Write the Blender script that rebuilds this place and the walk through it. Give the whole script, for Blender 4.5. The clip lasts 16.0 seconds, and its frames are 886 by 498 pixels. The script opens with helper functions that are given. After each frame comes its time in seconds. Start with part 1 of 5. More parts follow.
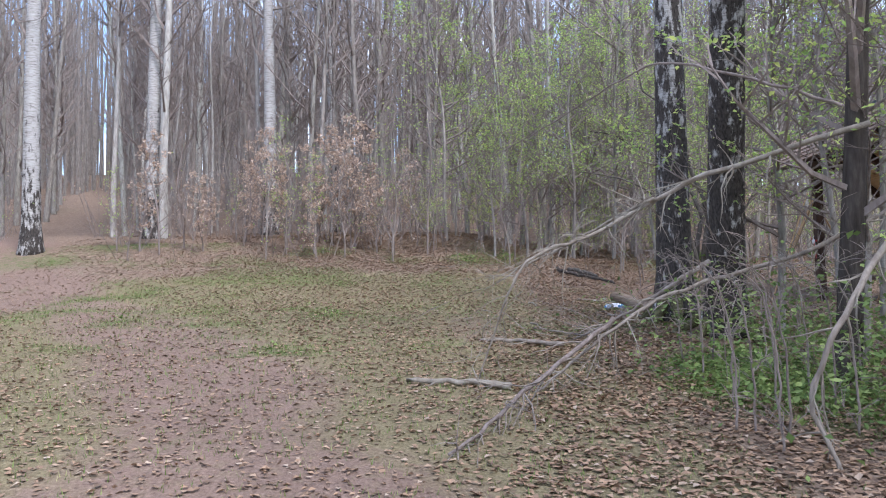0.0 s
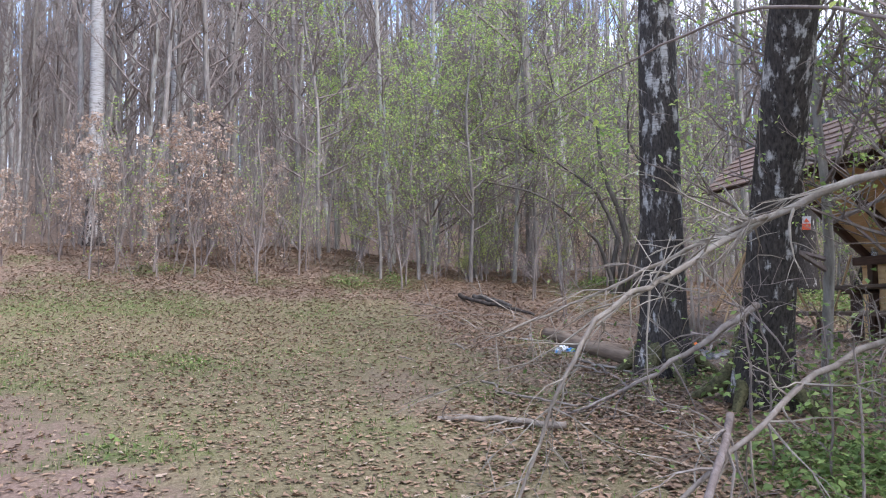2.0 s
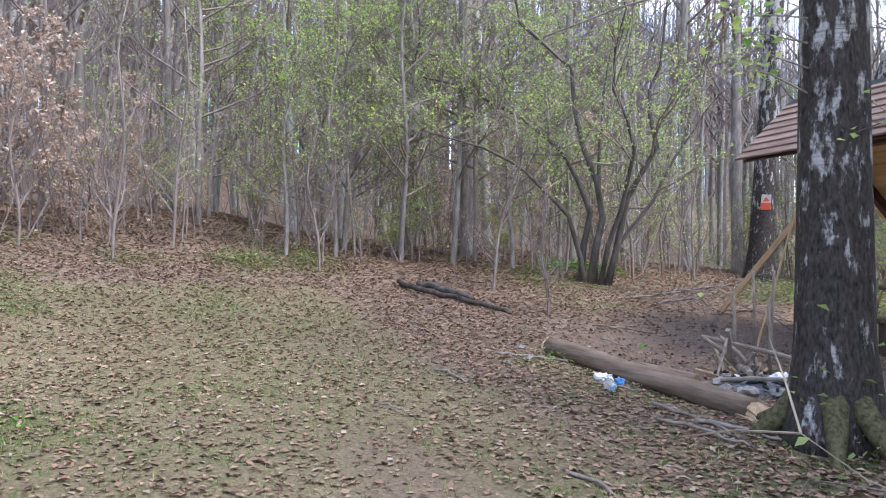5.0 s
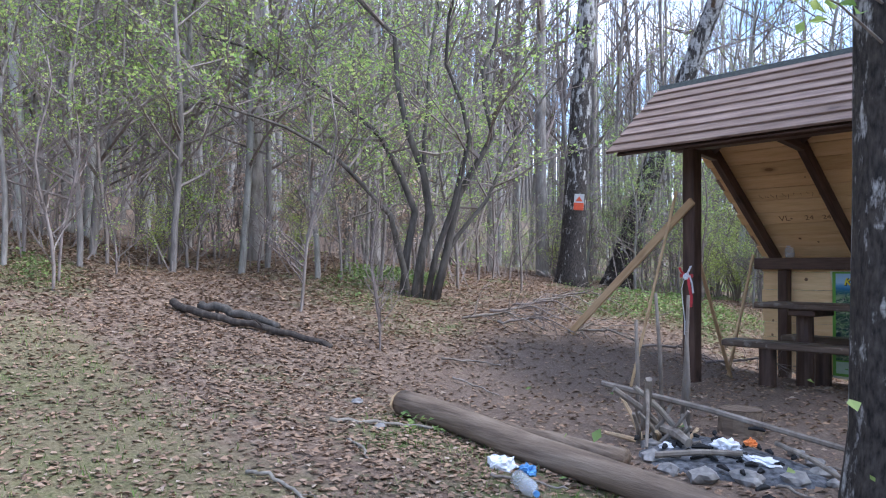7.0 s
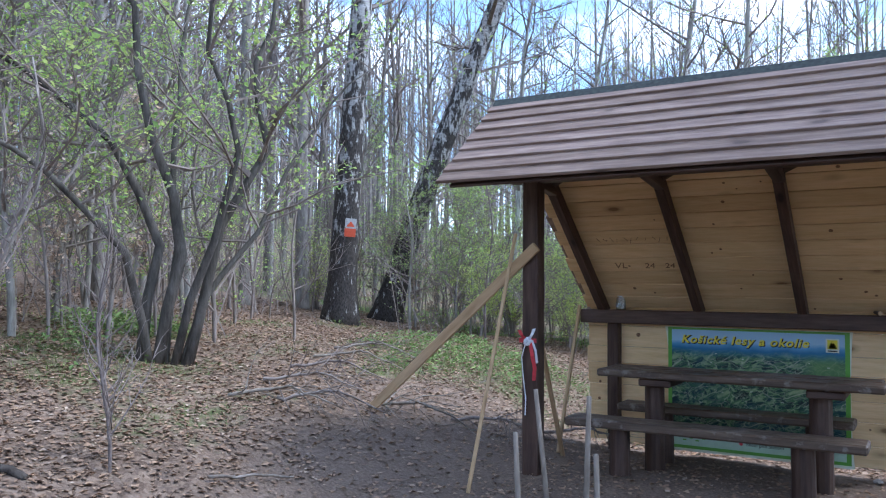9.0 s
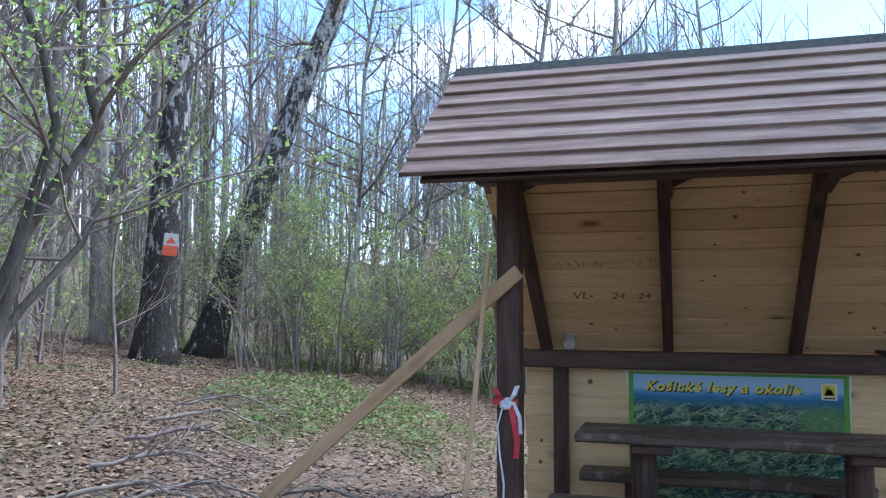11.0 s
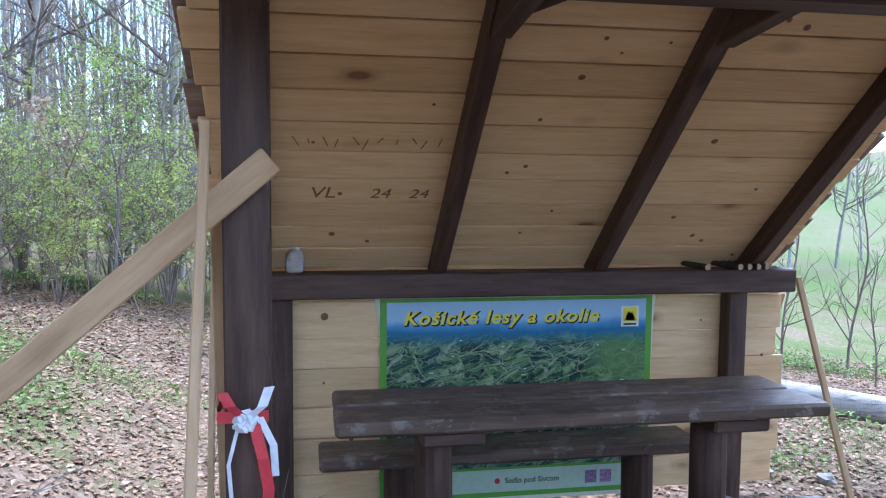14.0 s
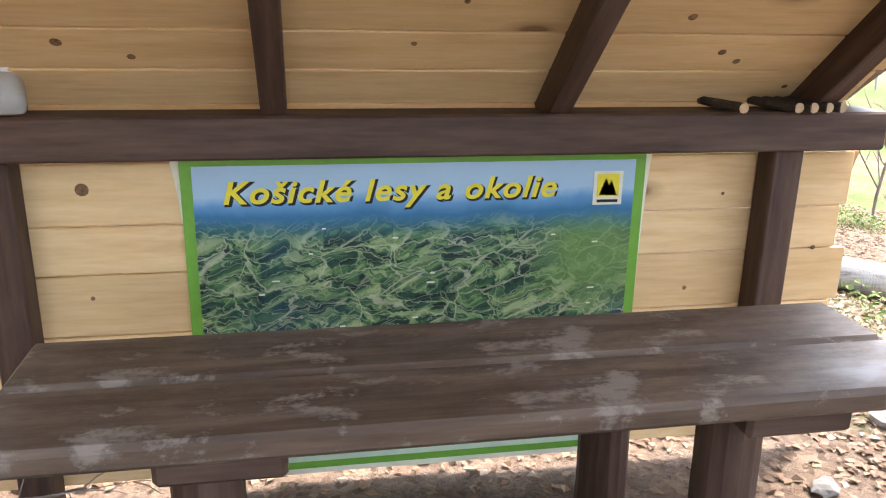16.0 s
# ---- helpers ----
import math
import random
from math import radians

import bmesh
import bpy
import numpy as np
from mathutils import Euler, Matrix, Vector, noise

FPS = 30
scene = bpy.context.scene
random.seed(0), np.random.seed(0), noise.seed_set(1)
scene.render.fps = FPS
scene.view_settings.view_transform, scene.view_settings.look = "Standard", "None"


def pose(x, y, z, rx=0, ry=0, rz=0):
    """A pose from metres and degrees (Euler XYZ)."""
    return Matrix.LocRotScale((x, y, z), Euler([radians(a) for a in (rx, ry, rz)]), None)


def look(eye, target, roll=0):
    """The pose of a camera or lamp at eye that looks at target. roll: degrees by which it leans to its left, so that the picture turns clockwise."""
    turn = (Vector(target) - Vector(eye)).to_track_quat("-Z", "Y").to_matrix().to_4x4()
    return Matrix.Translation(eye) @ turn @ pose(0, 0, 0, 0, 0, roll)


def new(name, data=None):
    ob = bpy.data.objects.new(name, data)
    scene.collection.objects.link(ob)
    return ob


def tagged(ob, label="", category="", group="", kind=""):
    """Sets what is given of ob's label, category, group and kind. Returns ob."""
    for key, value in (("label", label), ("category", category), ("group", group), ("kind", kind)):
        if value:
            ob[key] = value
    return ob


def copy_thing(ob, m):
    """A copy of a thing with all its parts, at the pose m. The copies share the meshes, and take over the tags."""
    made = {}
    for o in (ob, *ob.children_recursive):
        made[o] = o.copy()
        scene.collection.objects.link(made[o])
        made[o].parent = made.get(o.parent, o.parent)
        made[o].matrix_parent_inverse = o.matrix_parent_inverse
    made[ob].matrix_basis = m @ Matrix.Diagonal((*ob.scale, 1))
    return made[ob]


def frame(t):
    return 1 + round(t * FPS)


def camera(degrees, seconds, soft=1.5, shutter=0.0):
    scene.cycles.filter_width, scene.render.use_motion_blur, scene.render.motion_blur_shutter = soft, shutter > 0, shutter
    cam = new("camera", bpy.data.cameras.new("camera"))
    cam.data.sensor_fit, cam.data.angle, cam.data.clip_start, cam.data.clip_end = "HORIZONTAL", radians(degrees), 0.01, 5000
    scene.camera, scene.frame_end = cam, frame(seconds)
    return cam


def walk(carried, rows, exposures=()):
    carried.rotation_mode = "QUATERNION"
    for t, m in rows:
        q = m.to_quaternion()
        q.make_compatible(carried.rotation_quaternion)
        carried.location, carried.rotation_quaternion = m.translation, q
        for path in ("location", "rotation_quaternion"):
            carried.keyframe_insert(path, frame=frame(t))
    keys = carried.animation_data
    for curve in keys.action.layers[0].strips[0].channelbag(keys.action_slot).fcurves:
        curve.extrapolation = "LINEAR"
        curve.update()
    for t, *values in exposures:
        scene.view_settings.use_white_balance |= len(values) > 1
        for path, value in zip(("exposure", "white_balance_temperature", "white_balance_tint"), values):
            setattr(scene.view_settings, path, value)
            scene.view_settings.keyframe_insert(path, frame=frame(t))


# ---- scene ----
cam = camera(58.2, 16.0, soft=1.15)
PATH = [
    (0, (13.294, -8.751, 0.079), (11.299, -8.717, 0.205), -0.8),
    (0.5, (12.45, -8.877, 0.179), (10.461, -8.713, 0.313), -0.8),
    (1, (11.654, -9.118, 0.278), (9.681, -8.823, 0.416), -0.8),
    (1.5, (10.941, -9.335, 0.329), (8.982, -8.961, 0.479), -0.6),
    (2, (10.219, -9.511, 0.432), (8.275, -9.067, 0.586), -0.5),
    (2.5, (9.549, -9.755, 0.502), (7.625, -9.235, 0.667), -0.5),
    (3, (8.859, -9.899, 0.574), (6.956, -9.305, 0.74), -0.7),
    (3.2, (8.585, -9.953, 0.572), (6.689, -9.34, 0.734), -0.6),
    (5.3, (6.0, -9.622, 0.782), (4.183, -8.788, 0.834), 0.8),
    (5.5, (5.745, -9.559, 0.77), (3.948, -8.684, 0.814), 0.7),
    (6, (5.189, -9.461, 0.888), (3.447, -8.481, 0.938), 0.8),
    (6.5, (4.648, -9.201, 0.966), (2.983, -8.094, 1.016), 0.6),
    (7, (4.019, -8.999, 1.029), (2.479, -7.725, 1.088), 0.5),
    (7.5, (3.55, -8.754, 1.127), (2.139, -7.338, 1.189), 0.5),
    (8, (3.053, -8.438, 1.208), (1.77, -6.905, 1.278), 0.5),
    (8.5, (2.603, -8.155, 1.359), (1.446, -6.525, 1.437), 0.4),
    (9, (2.154, -7.79, 1.44), (1.108, -6.088, 1.536), 0.5),
    (9.2, (1.937, -7.671, 1.418), (0.95, -5.934, 1.523), 0.4),
    (11.3, (0.11, -6.308, 1.609), (-0.364, -4.371, 1.755), 0.4),
    (11.5, (-0.03, -6.177, 1.664), (-0.442, -4.224, 1.791), 0.5),
    (12, (-0.433, -5.892, 1.746), (-0.693, -3.911, 1.842), 0.4),
    (12.5, (-0.626, -5.461, 1.736), (-0.711, -3.463, 1.764), 0.5),
    (13, (-0.76, -5.098, 1.754), (-0.661, -3.101, 1.732), 0.4),
    (13.5, (-0.692, -4.737, 1.781), (-0.429, -2.757, 1.671), 0.7),
    (14, (-0.456, -4.305, 1.712), (-0.11, -2.342, 1.546), 0.5),
    (14.5, (-0.289, -3.816, 1.693), (0.098, -1.87, 1.437), 0.7),
    (15, (-0.017, -3.441, 1.673), (0.381, -1.512, 1.328), 0.4),
    (15.5, (0.154, -2.981, 1.607), (0.544, -1.077, 1.135), 0.6),
    (16, (0.338, -2.611, 1.566), (0.682, -0.731, 0.976), 1.0),
]
walk(cam, [(t, look(e, g, r)) for t, e, g, r in PATH],
     exposures=[(0, 1.4, 5800, 14), (3, 1.55, 5850, 16), (6, 1.65, 5650, 15), (7.5, 1.6, 5300, 12), (9, 1.6, 5150, 9), (12, 1.55, 5100, 8),
                (13.2, 1.85, 5000, 9), (14, 2.3, 5000, 11), (14.7, 2.6, 5250, 11), (15.05, 2.8, 5700, 12), (15.4, 2.68, 6850, 14), (16, 3.15, 6750, 14)])

# ---- light: bright sky with broken cloud, soft high sun ----
world = bpy.data.worlds.new("world")
scene.world = world
world.use_nodes = True
wn, wl = world.node_tree.nodes, world.node_tree.links
bg = wn["Background"]
sky = wn.new("ShaderNodeTexSky")
sky.sky_type, sky.sun_disc = "NISHITA", False
sky.sun_elevation, sky.sun_rotation = radians(48), radians(70)
wco = wn.new("ShaderNodeTexCoord")
wmap = wn.new("ShaderNodeMapping")
wmap.inputs["Scale"].default_value = (1.0, 1.0, 2.6)
cloud = wn.new("ShaderNodeTexNoise")
cloud.inputs["Scale"].default_value, cloud.inputs["Detail"].default_value = 3.2, 7
cramp = wn.new("ShaderNodeValToRGB")
cramp.color_ramp.elements[0].position, cramp.color_ramp.elements[1].position = 0.48, 0.70
cmix = wn.new("ShaderNodeMixRGB")
cmix.inputs[2].default_value = (8.6, 8.8, 9.3, 1)
wl.new(wco.outputs["Generated"], wmap.inputs[0])
wl.new(wmap.outputs[0], cloud.inputs["Vector"])
wl.new(cloud.outputs["Fac"], cramp.inputs[0])
wl.new(cramp.outputs[0], cmix.inputs[0])
wl.new(sky.outputs[0], cmix.inputs[1])
wl.new(cmix.outputs[0], bg.inputs[0])
bg.inputs[1].default_value = 0.15

sun = new("sun", bpy.data.lights.new("sun", "SUN"))
sun.data.energy, sun.data.angle, sun.data.color = 1.6, radians(16), (1.0, 0.95, 0.88)
sun.matrix_world = look((14, 10, 24), (0, 0, 0))


# ---- materials ----
def material(name, rough=0.85, spec=0.25):
    m = bpy.data.materials.new(name)
    m.use_nodes = True
    n, l = m.node_tree.nodes, m.node_tree.links
    b = n["Principled BSDF"]
    b.inputs["Roughness"].default_value = rough
    b.inputs["Specular IOR Level"].default_value = spec
    return m, n, l, b


def coords(n, l, scale=(1, 1, 1), kind="Object"):
    c = n.new("ShaderNodeTexCoord")
    mp = n.new("ShaderNodeMapping")
    mp.inputs["Scale"].default_value = scale
    l.new(c.outputs[kind], mp.inputs[0])
    return mp.outputs[0]


def noise_tex(n, l, vec, scale, detail=5, rough=0.55):
    t = n.new("ShaderNodeTexNoise")
    t.inputs["Scale"].default_value, t.inputs["Detail"].default_value, t.inputs["Roughness"].default_value = scale, detail, rough
    if vec:
        l.new(vec, t.inputs["Vector"])
    return t.outputs["Fac"]


def ramp(n, l, fac, stops, mode="LINEAR"):
    r = n.new("ShaderNodeValToRGB")
    r.color_ramp.interpolation = mode
    e = r.color_ramp.elements
    while len(e) < len(stops):
        e.new(0.5)
    for el, (p, c) in zip(e, stops):
        el.position, el.color = p, (*c, 1) if len(c) == 3 else c
    l.new(fac, r.inputs[0])
    return r.outputs[0]


def mix(n, l, fac, a, b, blend="MIX"):
    m = n.new("ShaderNodeMixRGB")
    m.blend_type = blend
    for i, v in enumerate((fac, a, b)):
        if isinstance(v, (int, float)):
            m.inputs[i].default_value = v
        elif isinstance(v, tuple):
            m.inputs[i].default_value = (*v, 1)
        else:
            l.new(v, m.inputs[i])
    return m.outputs[0]


def bump(n, l, b, height, strength=0.4, dist=0.02):
    bn = n.new("ShaderNodeBump")
    bn.inputs["Strength"].default_value, bn.inputs["Distance"].default_value = strength, dist
    l.new(height, bn.inputs["Height"])
    l.new(bn.outputs[0], b.inputs["Normal"])


def bark(name, dark, mid, light, stretch=0.25, scale=14, lying=False):
    m, n, l, b = material(name, 0.9, 0.15)
    v = coords(n, l, (stretch, 1, 1) if lying else (1, 1, stretch))
    a = noise_tex(n, l, v, scale, 6, 0.65)
    big = noise_tex(n, l, v, 1.7, 3)
    c = ramp(n, l, a, [(0.3, dark), (0.5, mid), (0.72, light)])
    o = n.new("ShaderNodeObjectInfo")
    c = mix(n, l, ramp(n, l, big, [(0.35, (0, 0, 0)), (0.7, (0.55, 0.55, 0.55))]), c, mid)
    tint = ramp(n, l, o.outputs["Random"], [(0, (0.75, 0.72, 0.70)), (0.5, (1, 0.97, 0.93)), (1, (1.0, 1.02, 0.95))])
    c = mix(n, l, 0.8, c, tint, "MULTIPLY")
    l.new(c, b.inputs["Base Color"])
    bump(n, l, b, a, 0.6, 0.03)
    return m


M_BARK = bark("bark_grey", (0.12, 0.105, 0.095), (0.26, 0.235, 0.21), (0.42, 0.39, 0.36))
M_BARKPALE = bark("bark_pale", (0.19, 0.175, 0.16), (0.38, 0.36, 0.33), (0.55, 0.53, 0.50))
M_DARK = bark("bark_dark", (0.022, 0.018, 0.015), (0.06, 0.05, 0.043), (0.12, 0.105, 0.09), 0.2, 18)
M_STEM = bark("bark_brown", (0.04, 0.035, 0.030), (0.10, 0.09, 0.078), (0.19, 0.17, 0.15))
M_TWIG = bark("twig_brown", (0.13, 0.105, 0.095), (0.235, 0.195, 0.175), (0.35, 0.305, 0.28))
M_DEAD = bark("dead_branch", (0.13, 0.105, 0.085), (0.25, 0.215, 0.18), (0.37, 0.33, 0.285), 0.3, 10)
M_LOG = bark("bare_log", (0.075, 0.055, 0.042), (0.20, 0.15, 0.11), (0.34, 0.27, 0.205), 0.1, 18, True)


def birch_bark(name, top, drop, pale):
    m, n, l, b = material(name, 0.75, 0.2)
    v = coords(n, l, (1.4, 1.4, 0.55))
    plates = noise_tex(n, l, v, 7.0, 8, 0.68)
    bands = noise_tex(n, l, coords(n, l, (3, 3, 22)), 2.2, 3)
    sep = n.new("ShaderNodeSeparateXYZ")
    l.new(coords(n, l), sep.inputs[0])
    low = n.new("ShaderNodeMapRange")
    low.inputs[1].default_value, low.inputs[2].default_value = 0.2, top
    low.inputs[3].default_value, low.inputs[4].default_value = drop, pale
    l.new(sep.outputs[2], low.inputs[0])
    add = n.new("ShaderNodeMath")
    add.operation = "SUBTRACT"
    l.new(plates, add.inputs[0])
    l.new(low.outputs[0], add.inputs[1])
    white = ramp(n, l, bands, [(0.3, (0.16, 0.14, 0.125)), (0.45, (0.34, 0.32, 0.295)), (0.8, (0.50, 0.48, 0.45))])
    fine = noise_tex(n, l, v, 34, 4)
    black = ramp(n, l, fine, [(0.3, (0.012, 0.010, 0.009)), (0.7, (0.075, 0.062, 0.052))])
    c = mix(n, l, ramp(n, l, add.outputs[0], [(0.39, (0, 0, 0)), (0.47, (1, 1, 1))]), black, white)
    l.new(c, b.inputs["Base Color"])
    bump(n, l, b, add.outputs[0], 0.7, 0.03)
    return m


M_BIRCH = birch_bark("bark_birch", 8.0, 0.195, 0.0)
M_BIRCHPALE = birch_bark("bark_birch_pale", 4.0, 0.12, -0.09)
M_BIRCHLOG = birch_bark("bark_birch_log", 4.0, -0.1, -0.1)


def leafy(name, stops, trans=0.45, rough=0.6):
    m, n, l, b = material(name, rough, 0.2)
    g = n.new("ShaderNodeNewGeometry")
    c = ramp(n, l, g.outputs["Random Per Island"], stops)
    l.new(c, b.inputs["Base Color"])
    if trans:
        tr = n.new("ShaderNodeBsdfTranslucent")
        l.new(c, tr.inputs[0])
        mx = n.new("ShaderNodeMixShader")
        mx.inputs[0].default_value = trans
        l.new(b.outputs[0], mx.inputs[1])
        l.new(tr.outputs[0], mx.inputs[2])
        l.new(mx.outputs[0], n["Material Output"].inputs[0])
    return m


M_LEAF = leafy("young_leaf", [(0, (0.24, 0.37, 0.11)), (0.5, (0.38, 0.51, 0.15)), (1, (0.58, 0.63, 0.20))], 0.55)
M_SPRING = leafy("yellow_green_leaf", [(0, (0.33, 0.42, 0.10)), (0.5, (0.47, 0.54, 0.15)), (1, (0.62, 0.64, 0.24))], 0.55)
M_DRYLEAF = leafy("hanging_dry_leaf", [(0, (0.40, 0.27, 0.19)), (0.5, (0.54, 0.41, 0.31)), (1, (0.68, 0.56, 0.46))], 0.35)
M_LITTER = leafy("leaf_litter", [(0, (0.13, 0.085, 0.055)), (0.25, (0.20, 0.13, 0.085)), (0.55, (0.27, 0.175, 0.112)), (0.8, (0.33, 0.215, 0.135)), (0.93, (0.34, 0.24, 0.16)), (1, (0.41, 0.32, 0.24))], 0.0, 0.7)
M_GRASS = leafy("grass_blade", [(0, (0.09, 0.14, 0.035)), (0.5, (0.16, 0.23, 0.055)), (0.8, (0.26, 0.27, 0.10)), (1, (0.38, 0.34, 0.18))], 0.3)
M_BRAMBLE = leafy("low_green_leaf", [(0, (0.10, 0.15, 0.045)), (0.6, (0.18, 0.25, 0.075)), (1, (0.30, 0.36, 0.12))], 0.3)


def ground_material():
    m, n, l, b = material("forest_floor", 0.95, 0.1)
    v = coords(n, l)
    fine = noise_tex(n, l, v, 42, 6, 0.7)
    mid = noise_tex(n, l, v, 7, 5, 0.6)
    big = noise_tex(n, l, v, 0.8, 4)
    vor = n.new("ShaderNodeTexVoronoi")
    vor.inputs["Scale"].default_value = 24
    l.new(v, vor.inputs["Vector"])
    leaf = ramp(n, l, vor.outputs["Color"], [(0.15, (0.11, 0.072, 0.05)), (0.5, (0.225, 0.155, 0.108)), (0.85, (0.34, 0.25, 0.18))])
    soil = ramp(n, l, fine, [(0.3, (0.10, 0.072, 0.054)), (0.55, (0.21, 0.155, 0.117)), (0.75, (0.32, 0.245, 0.19))])
    turf = ramp(n, l, fine, [(0.3, (0.105, 0.085, 0.048)), (0.5, (0.20, 0.165, 0.092)), (0.72, (0.32, 0.265, 0.165))])
    green = ramp(n, l, fine, [(0.3, (0.045, 0.07, 0.018)), (0.55, (0.10, 0.145, 0.036)), (0.75, (0.18, 0.215, 0.07))])
    at = {}
    for k in ("dirt", "turf", "green", "pink"):
        a = n.new("ShaderNodeAttribute")
        a.attribute_name = k
        ad = n.new("ShaderNodeMath")
        ad.operation = "ADD"
        sc = n.new("ShaderNodeMath")
        sc.operation = "MULTIPLY_ADD"
        sc.inputs[1].default_value, sc.inputs[2].default_value = 0.9, -0.45
        l.new(mid, sc.inputs[0])
        l.new(a.outputs["Fac"], ad.inputs[0])
        l.new(sc.outputs[0], ad.inputs[1])
        at[k] = ramp(n, l, ad.outputs[0], [(0.3, (0, 0, 0)), (0.75, (1, 1, 1))])
    c = mix(n, l, ramp(n, l, mid, [(0.35, (0.15, 0.15, 0.15)), (0.65, (0.7, 0.7, 0.7))]), leaf, soil)
    c = mix(n, l, at["turf"], c, turf)
    c = mix(n, l, at["pink"], c, ramp(n, l, fine, [(0.3, (0.14, 0.092, 0.07)), (0.7, (0.31, 0.22, 0.17))]))
    c = mix(n, l, at["dirt"], c, soil)
    c = mix(n, l, at["green"], c, green)
    c = mix(n, l, 0.35, c, ramp(n, l, big, [(0.3, (0.62, 0.6, 0.58)), (0.7, (1, 1, 1))]), "MULTIPLY")
    l.new(c, b.inputs["Base Color"])
    bump(n, l, b, fine, 0.7, 0.03)
    return m


M_GROUND = ground_material()


def wood(name, stops, knots, rough=0.6, along=0):
    """Planed timber: long grain along one local axis, round knots, tone by piece."""
    m, n, l, b = material(name, rough, 0.3)
    s = [9.0, 9.0, 9.0]
    s[along] = 0.9
    v = coords(n, l, tuple(s))
    o = n.new("ShaderNodeObjectInfo")
    off = n.new("ShaderNodeVectorMath")
    off.operation = "MULTIPLY_ADD"
    off.inputs[1].default_value = (37, 37, 37)
    l.new(o.outputs["Random"], off.inputs[0])
    l.new(v, off.inputs[2])
    grain = noise_tex(n, l, off.outputs[0], 2.4, 6, 0.62)
    fine = noise_tex(n, l, off.outputs[0], 9, 3)
    c = ramp(n, l, grain, stops)
    ks = [4.2, 4.2, 4.2]
    ks[along] = 1.9
    kv = coords(n, l, tuple(ks))
    ko = n.new("ShaderNodeVectorMath")
    ko.operation = "MULTIPLY_ADD"
    ko.inputs[1].default_value = (11, 11, 11)
    l.new(o.outputs["Random"], ko.inputs[0])
    l.new(kv, ko.inputs[2])
    vor = n.new("ShaderNodeTexVoronoi")
    vor.inputs["Scale"].default_value = 1.0
    l.new(ko.outputs[0], vor.inputs["Vector"])
    c = mix(n, l, ramp(n, l, vor.outputs["Distance"], [(0.07, (0.9, 0.9, 0.9)), (0.12, (0.35, 0.35, 0.35)), (0.22, (0, 0, 0))]), c, knots)
    tone = ramp(n, l, o.outputs["Random"], [(0, (0.80, 0.78, 0.74)), (0.5, (0.95, 0.94, 0.92)), (1, (1, 1, 1))])
    c = mix(n, l, 1.0, c, tone, "MULTIPLY")
    c = mix(n, l, 0.18, c, ramp(n, l, fine, [(0.35, (0.6, 0.56, 0.52)), (0.6, (1, 1, 1))]), "MULTIPLY")
    l.new(c, b.inputs["Base Color"])
    bump(n, l, b, grain, 0.25, 0.01)
    return m


M_PINE = wood("pine_board", [(0.28, (0.67, 0.44, 0.215)), (0.5, (0.76, 0.53, 0.275)), (0.74, (0.81, 0.595, 0.335))], (0.22, 0.115, 0.05))
M_SHINGLE = wood("weathered_roof_board", [(0.3, (0.16, 0.105, 0.082)), (0.5, (0.26, 0.18, 0.14)), (0.7, (0.36, 0.265, 0.21))], (0.10, 0.065, 0.05), 0.65)
M_STAINX = wood("dark_stained_timber", [(0.3, (0.045, 0.025, 0.018)), (0.5, (0.078, 0.045, 0.033)), (0.72, (0.125, 0.078, 0.057))], (0.02, 0.012, 0.01), 0.55)
M_STAINZ = wood("dark_stained_post", [(0.3, (0.045, 0.025, 0.018)), (0.5, (0.078, 0.045, 0.033)), (0.72, (0.125, 0.078, 0.057))], (0.02, 0.012, 0.01), 0.55, 2)
M_RAW = wood("raw_lath", [(0.3, (0.38, 0.24, 0.12)), (0.5, (0.48, 0.32, 0.17)), (0.7, (0.56, 0.39, 0.22))], (0.2, 0.11, 0.05), 0.7, 2)


def worn_top():
    m, n, l, b = material("worn_table_top", 0.42, 0.4)
    v = coords(n, l, (0.8, 8, 8))
    g = noise_tex(n, l, v, 3, 6, 0.6)
    c = ramp(n, l, g, [(0.3, (0.052, 0.032, 0.020)), (0.5, (0.10, 0.066, 0.044)), (0.72, (0.16, 0.112, 0.078))])
    s = noise_tex(n, l, coords(n, l, (2.2, 3.6, 3)), 2.6, 6, 0.68)
    k = ramp(n, l, s, [(0.555, (0, 0, 0)), (0.63, (0.75, 0.75, 0.75))])
    c = mix(n, l, k, c, (0.27, 0.225, 0.185))
    l.new(c, b.inputs["Base Color"])
    r = ramp(n, l, s, [(0.4, (0.38, 0.38, 0.38)), (0.65, (0.7, 0.7, 0.7))])
    l.new(r, b.inputs["Roughness"])
    bump(n, l, b, g, 0.2, 0.01)
    return m


M_TOP = worn_top()


def plain(name, colour, rough=0.6, spec=0.3, var=0.25, scale=30):
    m, n, l, b = material(name, rough, spec)
    f = noise_tex(n, l, coords(n, l), scale, 4)
    lo = tuple(c * (1 - var) for c in colour)
    hi = tuple(min(1, c * (1 + var)) for c in colour)
    l.new(ramp(n, l, f, [(0.3, lo), (0.7, hi)]), b.inputs["Base Color"])
    return m


